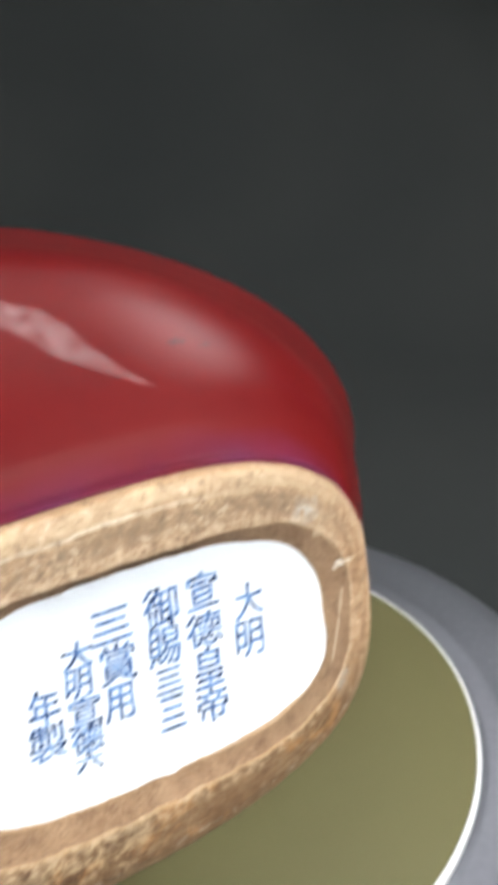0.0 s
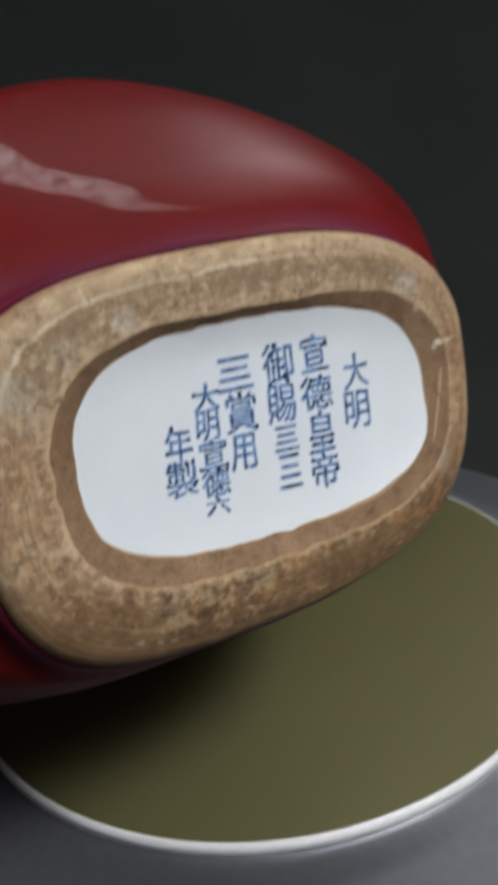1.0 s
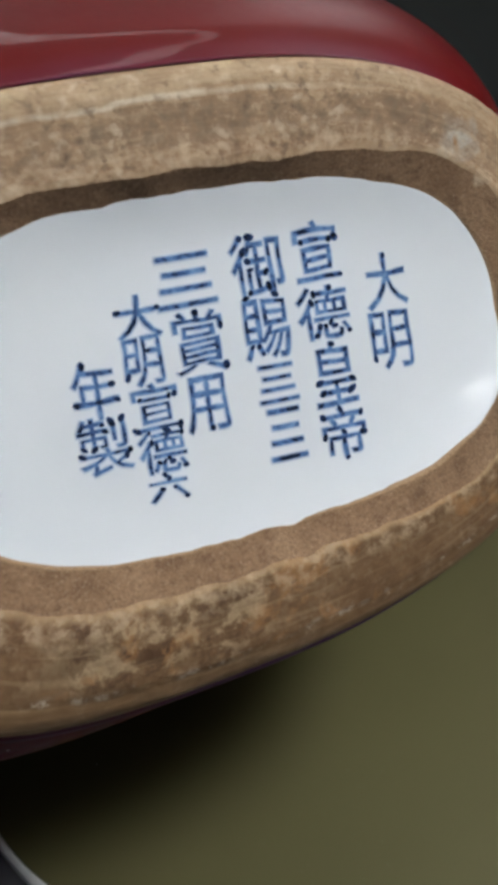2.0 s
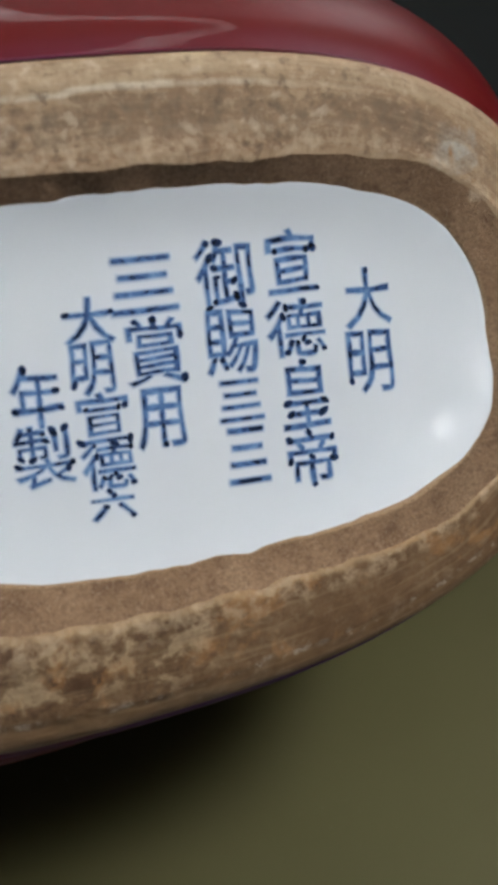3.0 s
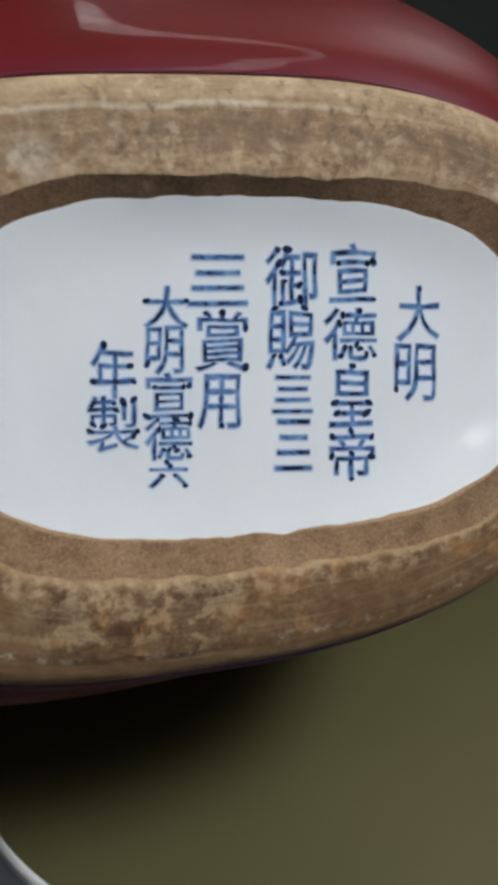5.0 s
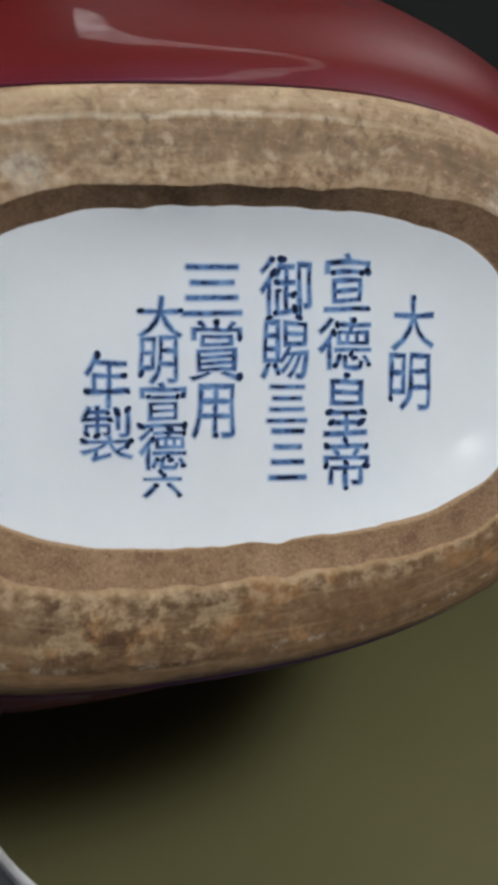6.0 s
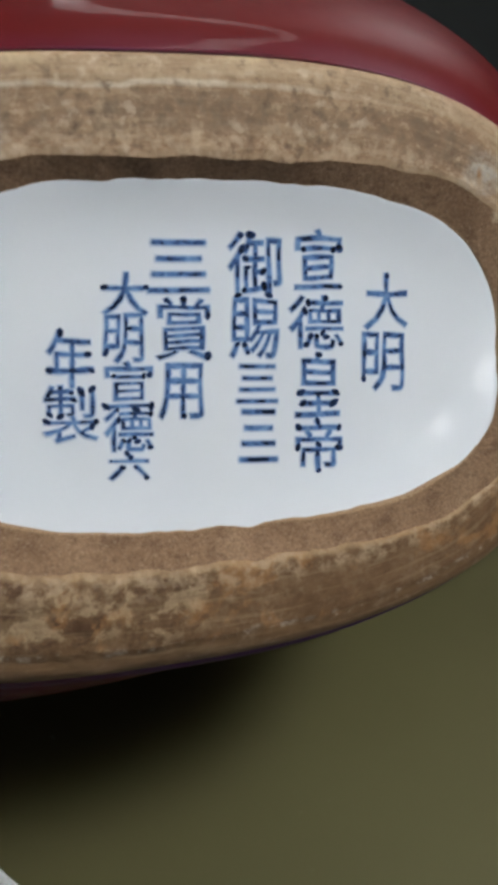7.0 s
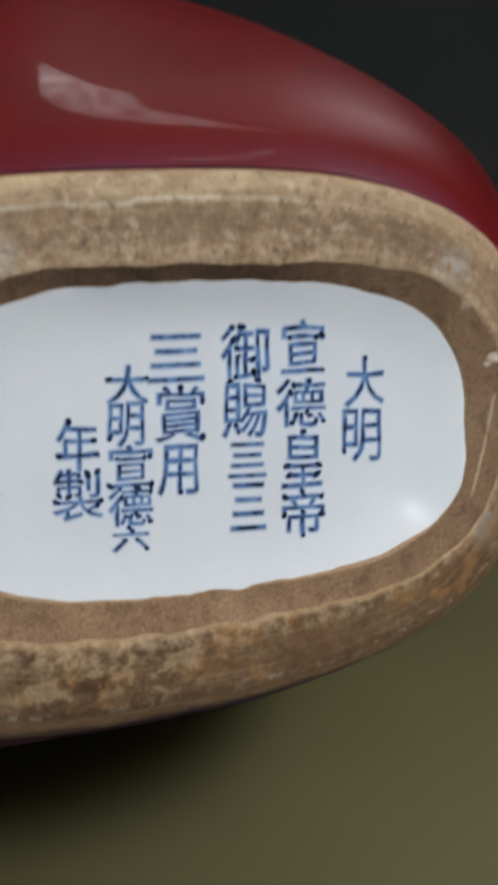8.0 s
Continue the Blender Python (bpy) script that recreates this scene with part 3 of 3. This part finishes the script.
def section(d, a, b, low, e):
    """A cross-section: full above, and below leaner and rounder near the foot, straight down to the belly."""
    x = max(0.0, d - 0.003)
    low = min(low, 0.0425 + 0.36 * x + 0.009 * (1 - math.exp(-x / 0.015))) if x else low
    q = max(0.0, min(1.0, (d - 0.010) / 0.03)) * max(0.0, min(1.0, (0.16 - d) / 0.08))
    upper, right, left = oval(a, b, e), oval(a, low, e + (2.05 - e) * q), oval(a, low, e + (2.7 - e) * q)
    sag = SAG * max(0.0, d - 0.012)
    both = [u if u[1] >= 0 else (v if v[0] > 0 else w) for u, v, w in zip(upper, right, left)]
    share = max(0.0, 1 - d / 0.016)
    share = share * share * (3 - 2 * share)
    out = []
    for (px, py), (fx, fy) in zip(both, FOOT):
        lip = 0.0016 * min(1.0, d / 0.0025) * max(0.0, min(1.0, -fy / 0.025))
        grow = 1 + (a - 0.0599 + lip) / math.hypot(fx, fy)
        out.append((px + (fx * grow - px) * share, py + sag + (fy * grow - py) * share))
    return out


def body():
    rows = body_profile()
    rings = [[(x, y, -d - droop(x, y) * max(0.0, 1 - d / 0.012)) for x, y in section(d, a, b, low, e)] for d, a, b, low, e in rows]
    last = rows[-1]
    rings.append([(x, y + SAG * (last[0] - 0.012), -last[0] - 0.0015) for x, y in oval(last[1] - 0.0015, last[2] - 0.0015, 2.0)])
    for d, a, b, low, e in rows[::-1][1:]:
        if d < 0.008:
            break
        rings.append([(x, y, -d - 0.001) for x, y in section(d, a - 0.004, b - 0.004, low - 0.004, e)])
    return skin(rings, close_last=True)


def ring_skin(rows):
    """A bmesh over rings between well and foot, with a UV map of the way round (metres) and across (0 to 1)."""
    bm = bmesh.new()
    uv = bm.loops.layers.uv.new("UVMap")
    grid = [[bm.verts.new(p) for p in ring_between(s, z, r)] for s, z, r in rows]
    for i in range(len(rows) - 1):
        for k in range(N_RING):
            j = (k + 1) % N_RING
            f = bm.faces.new((grid[i][k], grid[i + 1][k], grid[i + 1][j], grid[i][j]))
            for loop, (kk, ii) in zip(f.loops, ((k, i), (k, i + 1), (k + 1, i + 1), (k + 1, i))):
                loop[uv].uv = (kk / N_RING * 0.30, rows[ii][0])
    bmesh.ops.recalc_face_normals(bm, faces=bm.faces)
    return bm


def climb_share(th):
    return max(0.0, math.cos(th + 0.50)) ** 7


def dish_edge(th):
    """Height of the glaze at its edge: it climbs highest at one lower corner and least along the bottom."""
    return 0.0019 - 0.0010 * max(0.0, math.cos(th + 1.75)) ** 2 + climb_share(th) * 0.0020


def dish(x, y, q=None):
    """Height of the glaze over its flat middle; it curls up most sharply at one end."""
    u, v = x - WELL_X, y - WELL_Y
    c, s = math.cos(WELL_TURN), math.sin(WELL_TURN)
    u, v = u * c + v * s, v * c - u * s
    if q is None:
        q = (abs(u / WELL_A) ** WELL_E + abs(v / WELL_B) ** WELL_E) ** (1 / WELL_E)
    th = math.atan2(v / WELL_B, u / WELL_A)
    climb = 0.0020 * climb_share(th)
    return (dish_edge(th) - climb) * max(0.0, (q - 0.68) / 0.316) ** 1.6 + climb * max(0.0, (q - 0.74) / 0.256) ** 1.25


def foot_wall():
    rows = [(-0.02, lambda th: dish_edge(th - 0.08) - 0.0012, 0.0), (0.0, lambda th: dish_edge(th - 0.08) - 0.0001, 0.0)]
    for i in range(1, 13):
        q = i / 12

        def climb(th, q=q):
            edge = dish_edge(th - 0.08)
            return edge + (0.0042 - edge) * q ** 1.1
        rows.append((0.25 * q, climb, 0.00010 + 0.00010 * q))
    return ring_skin(rows)


def foot_face():
    rows = []
    for i in range(45):
        s = 0.25 + 0.75 * i / 44
        if s < 0.30:
            z = 0.0042 + 0.00025 * (s - 0.25) / 0.05
        elif s < 0.70:
            z = 0.00445 - 0.0002 * (s - 0.30) / 0.40
        else:
            z = 0.0045 * math.sqrt(max(0.0, 1 - ((s - 0.66) / 0.345) ** 2.3)) - 0.00025
        rows.append((s, z, 0.00020 if s < 0.95 else 0.00005))
    rows.append((1.006, -0.0012, 0.0))
    return ring_skin(rows)


def well_floor():
    """The glaze lies flat in the middle and climbs like a shallow dish towards the wall."""
    rings = []
    for i in range(19):
        q = (1.004, 0.998, 0.990, 0.980, 0.970, 0.955, 0.940, 0.920, 0.900, 0.880, 0.860, 0.840, 0.820, 0.780, 0.740, 0.680, 0.5, 0.25, 0.02)[i]
        edge = max(0.0, min(1.0, (q - 0.93) / 0.06))
        ring = []
        for (wx, wy), (cx, cy) in zip(WELL, CALM):
            x, y = cx + (wx - cx) * edge, cy + (wy - cy) * edge
            px, py = WELL_X + (x - WELL_X) * q, WELL_Y + (y - WELL_Y) * q
            ring.append((px, py, dish(px, py, min(q, 0.996))))
        rings.append(ring)
    return skin(rings, close_last=True)


MARK = [
    ("大", 29.4, 5.4, 7.1, 7.9, 3.6, -4.5),
    ("明", 28.4, -3.5, 7.1, 8.9, 3.6, -5.9),
    ("宣", 18.6, 12.1, 7.4, 8.1, 4.1, -3.6),
    ("德", 17.8, 3.3, 8.6, 7.5, 4.1, -5.0),
    ("皇", 17.5, -5.7, 7.1, 9.4, 4.1, -6.4),
    ("帝", 17.0, -14.8, 7.4, 8.0, 4.1, -7.9),
    ("御", 8.9, 12.0, 7.8, 8.6, 4.6, -3.7),
    ("賜", 8.2, 3.3, 7.3, 8.2, 4.6, -5.1),
    ("-", 8.0, -4.5, 6.0, 6.2, 4.6, -6.4),
    ("-", 7.6, -12.0, 5.7, 8.7, 4.5, -7.6),
    ("-", -2.0, 12.5, 8.3, 7.8, 5.1, -3.8),
    ("賞", -2.1, 4.2, 7.8, 8.3, 5.1, -5.2),
    ("用", -3.2, -4.2, 6.2, 7.6, 5.1, -6.6),
    ("大", -9.6, 9.5, 6.1, 5.5, 5.4, -4.3),
    ("明", -10.4, 3.7, 5.3, 6.6, 5.4, -5.4),
    ("宣", -10.4, -2.5, 6.5, 6.4, 5.4, -6.4),
    ("德", -11.0, -8.6, 6.4, 5.9, 5.4, -7.5),
    ("六", -11.5, -13.6, 5.4, 3.9, 5.4, -8.3),
    ("年", -17.7, 1.7, 5.8, 7.2, 5.8, -5.8),
    ("製", -18.4, -5.6, 7.0, 7.3, 5.8, -7.1),
]


def glyph(ch):
    """Flat faces of one written character, from the built-in font."""
    curve = bpy.data.curves.new("glyph", "FONT")
    curve.body, curve.resolution_u = ch, 3
    ob = bpy.data.objects.new("glyph", curve)
    bm = bmesh.new()
    bm.from_mesh(ob.to_mesh())
    bmesh.ops.remove_doubles(bm, verts=bm.verts[:], dist=1e-5)
    long = [e for e in bm.edges if len(e.link_faces) == 1 and e.calc_length() > 0.16]
    bmesh.ops.subdivide_edges(bm, edges=long, cuts=2)
    bmesh.ops.triangulate(bm, faces=bm.faces[:])
    bm.verts.index_update()
    ob.to_mesh_clear()
    bpy.data.objects.remove(ob)
    bpy.data.curves.remove(curve)
    xs, ys = [v.co.x for v in bm.verts], [v.co.y for v in bm.verts]
    cx, cy, w, h = (min(xs) + max(xs)) / 2, (min(ys) + max(ys)) / 2, max(xs) - min(xs), max(ys) - min(ys)
    pts = [((v.co.x - cx) / w, (v.co.y - cy) / h) for v in bm.verts]
    faces = [[v.index for v in f.verts] for f in bm.faces]
    bm.free()
    return pts, faces


def bar(w, h, place):
    """A plain level bar of paint with a soft edge, for writing that is not spelled out."""
    shape = [(-0.5, -0.5), (-0.2, -0.56), (0.5, -0.45), (0.53, 0.0), (0.5, 0.5), (-0.2, 0.46), (-0.5, 0.5), (-0.53, 0.0)]
    bm = bmesh.new()
    fade = bm.verts.layers.float_color.new("fade")
    rings = []
    for grow, strength in ((0.0, 1.0), (0.00011, 0.60), (0.00042, 0.0)):
        ring = [bm.verts.new(place(x * w + grow * (1 if x > 0 else -1), y * h + grow * ((y > 0) - (y < 0)), 0.00006 - grow * 0.157)) for x, y in shape]
        for v in ring:
            v[fade] = (strength, strength, strength, 1.0)
        rings.append(ring)
    bm.faces.new(rings[0])
    for a, b in zip(rings, rings[1:]):
        for k in range(8):
            bm.faces.new((a[k], a[(k + 1) % 8], b[(k + 1) % 8], b[k])).material_index = 1
    bmesh.ops.recalc_face_normals(bm, faces=bm.faces)
    return bm


def stroke_ends(pts, faces, w, h):
    """Where strokes end or turn: short outline edges between two outward corners, as (x, y, width)."""
    edges = {}
    for f in faces:
        for a, b in zip(f, f[1:] + f[:1]):
            edges[(a, b)] = 1
    rim = {a: b for a, b in edges if (b, a) not in edges}
    back = {b: a for a, b in rim.items()}
    at = [Vector((x * w, y * h)) for x, y in pts]
    out = []
    for a, b in sorted(rim.items()):
        if a not in back or b not in rim:
            continue
        d0, d1, d2 = at[a] - at[back[a]], at[b] - at[a], at[rim[b]] - at[b]
        if not 0.00025 < d1.length < 0.0012 or min(d0.length, d2.length) < 0.0002:
            continue
        if d0.cross(d1) > 0.6 * d0.length * d1.length and d1.cross(d2) > 0.6 * d1.length * d2.length:
            inward = Vector((-d1.y, d1.x)) / d1.length
            mid = (at[a] + at[b]) / 2 + inward * d1.length * 0.35
            out.append((mid.x, mid.y, d1.length))
    return out


def pools(bm, ends, seed, place, keep=0.75):
    """Dark drops of pigment where the brush was set down or lifted."""
    rnd = random.Random(seed)
    for x, y, wide in ends:
        if rnd.random() > keep:
            continue
        size = wide * rnd.uniform(0.45, 0.78)
        turn, long = rnd.uniform(0, math.pi), rnd.uniform(1.0, 1.8)
        for slot, grow, level in ((3, 1.22, 0.000008), (2, 0.92, 0.000014)):
            ring = []
            for k in range(12):
                ang = 2 * math.pi * k / 12
                r = size * grow * (1 + 0.18 * noise.noise((math.cos(ang) * 2 + x * 900, math.sin(ang) * 2 + y * 900, seed)))
                px, py = r * math.cos(ang) * long, r * math.sin(ang)
                ring.append(bm.verts.new(place(x + px * math.cos(turn) - py * math.sin(turn), y + px * math.sin(turn) + py * math.cos(turn), 0.00006 + level)))
            bm.faces.new(ring).material_index = slot


def outward(pts, faces, w, h):
    """The outward direction at each point of a shape's outline."""
    edges = {(a, b) for f in faces for a, b in zip(f, f[1:] + f[:1])}
    out = [Vector((0.0, 0.0)) for p in pts]
    for a, b in edges:
        if (b, a) not in edges:
            d = Vector(((pts[b][0] - pts[a][0]) * w, (pts[b][1] - pts[a][1]) * h))
            side = Vector((d.y, -d.x)).normalized()
            out[a] += side
            out[b] += side
    return [v.normalized() if v.length > 0.1 else v for v in out]


def painted(pts, faces, w, h, seed, place):
    """Paint: the stroke as the brush left it, wider here and thinner there, with a bleed that fades away about it."""
    bm = bmesh.new()
    fade = bm.verts.layers.float_color.new("fade")
    side = outward(pts, faces, w, h)
    rings = []
    for grow, strength, level in ((0.0, 1.0, 0.0), (0.00011, 0.60, -0.000020), (0.00042, 0.0, -0.000066)):
        ring = []
        for (x, y), out in zip(pts, side):
            px, py = x * w, y * h
            n = noise.noise_vector((px * 230 + seed, py * 230, seed))
            swell = 0.00013 * noise.noise((px * 420 + seed, py * 420, seed + 9.0)) - 0.00001
            step = out * (swell + grow)
            v = bm.verts.new(place(px + 0.00030 * n.x + step.x, py + 0.00030 * n.y + step.y, 0.00006 + level))
            v[fade] = (strength, strength, strength, 1.0)
            ring.append(v)
        rings.append(ring)
    edges = {(a, b) for f in faces for a, b in zip(f, f[1:] + f[:1])}
    for f in faces:
        bm.faces.new([rings[0][q] for q in f])
    for inner, outer in zip(rings, rings[1:]):
        for a, b in sorted(edges):
            if (b, a) not in edges:
                bm.faces.new((inner[a], outer[a], outer[b], inner[b])).material_index = 1
    for v in [v for v in bm.verts if not v.link_faces]:
        bm.verts.remove(v)
    pools(bm, stroke_ends(pts, faces, w, h), int(seed * 10), place)
    bmesh.ops.recalc_face_normals(bm, faces=bm.faces)
    return bm


def placed(x0, y0, lean, turn):
    shear, c, s = math.tan(radians(lean + turn)), math.cos(radians(turn)), math.sin(radians(turn))

    def place(px, py, z):
        qx = px + py * shear
        x, y = x0 / 1000 + qx * c - py * s, y0 / 1000 + qx * s + py * c
        return (x, y, z + 0.00003 + 1.04 * dish(x, y))
    return place


def vase():
    ob = new("vase")
    ob.matrix_world = VASE
    tagged(ob, "deep red glazed vase lying on its side on the turntable", "vase")
    part("body", body(), MAT["red_glaze"], ob, "glossy deep copper-red glazed body")
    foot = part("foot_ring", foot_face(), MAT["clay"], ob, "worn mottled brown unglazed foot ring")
    part("foot_wall", foot_wall(), MAT["clay_wall"], foot, "dark brown sloping inner wall")
    base = part("base", well_floor(), MAT["white_glaze"], ob, "recessed bluish-white glazed base with blue writing")
    inks = [MAT["cobalt"], MAT["cobalt_bleed"], MAT["cobalt_pool"], MAT["pool_bleed"]]
    for i, (ch, x, y, w, h, lean, turn) in enumerate(MARK):
        if ch == "-":
            place = placed(x, y, lean, turn)
            for wide, at in ((0.86, 0.40), (0.72, 0.13), (0.86, -0.13), (1.0, -0.40)):
                def shifted(px, py, z, at=at):
                    return place(px, py + at * h / 1000, z)
                part("painted_bar", bar(w * wide / 1000, h * 0.075 / 1000, shifted), inks, base, smooth=False)
        else:
            pts, faces = glyph(ch)
            part("character", painted(pts, faces, w / 1000, h / 1000, i * 7.3, placed(x, y, lean, turn)), inks, base, smooth=False)
    return ob


vase()

# ------------------------------------------------------------------ the lamps over the table


def softbox(eye, half, glow, label, tint=(1.0, 1.0, 1.0)):
    ob = new("softbox")
    ob.matrix_world = look(eye, (0, -0.05, 0.12))
    tagged(ob, label, "softbox")
    part("front_cloth", box(-half, half, -half, half, -0.004, 0.0, 0.001), softbox_cloth(half, glow, tint), ob, "glowing white diffuser cloth", smooth=False)
    rim = [[(sx * w, sy * w, z) for sx, sy in ((-1, -1), (1, -1), (1, 1), (-1, 1))] for w, z in ((half + 0.002, -0.012), (half + 0.012, -0.012), (half + 0.012, 0.01), (0.10, 0.26), (0.095, 0.25), (half + 0.002, 0.006))]
    part("hood", skin(rim), MAT["dark_paint"], ob, "black fabric hood", smooth=False)
    part("lamp_head", skin(turned([(0.0001, 0.24), (0.07, 0.24), (0.07, 0.40), (0.06, 0.42), (0.0001, 0.42)], 40)), MAT["dark_paint"], ob, smooth=False)
    head = ob.matrix_world @ Vector((0, 0, 0.36))
    back = ob.matrix_world.inverted()
    ring = [(0.014 * math.cos(k * math.pi / 8), 0.014 * math.sin(k * math.pi / 8)) for k in range(16)]
    part("hanging_pole", skin([[back @ Vector((head.x + px, head.y + py, z)) for px, py in ring] for z in (head.z, 1.0, 1.6, 2.0) if z >= head.z], True, True), MAT["dark_paint"], ob)
    return ob


softbox(KEY, KEY_HALF, KEY_GLOW, "large softbox with a glowing white cloth in front of the table")
softbox(SIDE, SIDE_HALF, SIDE_GLOW, "small softbox low in front of the table")
softbox(FILL, FILL_HALF, FILL_GLOW, "unseen dim softbox added as fill low before the table", (0.80, 0.90, 1.0))
softbox(RIM, RIM_HALF, RIM_GLOW, "softbox with a dim glowing white cloth behind the table", (1.0, 0.93, 0.96))


def slab(corners, z0, z1):
    """A flat slab over a ring of corners."""
    return skin([[(x, y, z) for x, y in corners] for z in (z0, z1)], True, True)


def overhead_panel():
    """A dark narrow panel over the table with one long glowing strip that runs out to a point."""
    ob = new("overhead_panel")
    ob.matrix_world = pose(0.0, 0.0, 0.55)
    tagged(ob, "dark overhead lamp panel with a long glowing strip beneath", "lamp")
    strip = [(-0.100, 0.150), (-0.066, 0.084), (0.055, 0.064), (0.115, 0.058), (0.185, 0.054), (0.150, 0.066), (0.100, 0.088), (0.045, 0.114), (-0.040, 0.122)]
    part("panel", slab([(-0.12, 0.17), (-0.09, 0.07), (0.05, 0.048), (0.13, 0.028), (0.31, 0.028), (0.21, 0.08), (0.11, 0.124), (0.0, 0.144)], 0.0, 0.02), MAT["dark_paint"], ob, smooth=False)
    part("strip", slab(strip, -0.006, -0.0005), MAT["led_strip"], ob, "long pointed glowing white strip", smooth=False)
    for x, y in ((-0.08, 0.12), (0.12, 0.08)):
        part("hanging_rod", skin(turned([(0.004, 0.019), (0.004, 1.449)], 12), True, True), MAT["dark_paint"], ob).location = (x, y, 0.0)
    return ob


overhead_panel()


def ceiling_fill():
    """A wide ceiling panel, unseen and added as soft fill from above."""
    ob = new("ceiling_fill")
    ob.location = (-0.40, -0.55, 2.0)
    tagged(ob, "unseen wide dim ceiling panel added as fill over the table", "ceiling light")
    half = 0.45
    rim = [[(sx * w, sy * w, z) for sx, sy in ((-1, -1), (1, -1), (1, 1), (-1, 1))] for w, z in ((half, -0.002), (half + 0.02, -0.002), (half + 0.02, -0.05), (half, -0.05))]
    part("frame", skin(rim + rim[:1]), MAT["dark_paint"], ob, smooth=False)
    part("diffuser", box(-half + 0.001, half - 0.001, -half + 0.001, half - 0.001, -0.042, -0.036), ceiling_glow(), ob, "dim glowing diffuser", smooth=False)
    return ob


ceiling_fill()


def dust():
    """Crumbs of dust on the silver plate and the mat."""
    rnd = random.Random(5)
    bm = bmesh.new()
    for i in range(70):
        ang = rnd.uniform(-math.pi, 0.0) if i % 4 else rnd.uniform(0.0, math.pi)
        r, z = (rnd.uniform(0.140, 0.166), TOP - 0.0058) if i % 30 else (rnd.uniform(0.09, 0.12), TOP)
        if r > 0.138:
            z -= (r - 0.1385) * 0.09
        size = rnd.uniform(0.00012, 0.00034)
        base = bmesh.ops.create_icosphere(bm, subdivisions=1, radius=size)["verts"]
        sx, sy = rnd.uniform(0.6, 1.8), rnd.uniform(0.6, 1.4)
        for v in base:
            v.co = Vector((v.co.x * sx + r * math.cos(ang), v.co.y * sy + r * math.sin(ang), z + size * 0.4 + v.co.z * rnd.uniform(0.5, 1.0)))
    ob = part("dust", bm, MAT["white_plastic"])
    tagged(ob, "pale dust crumbs scattered on the turntable", "dust", "", "stuff")
    return ob


dust()
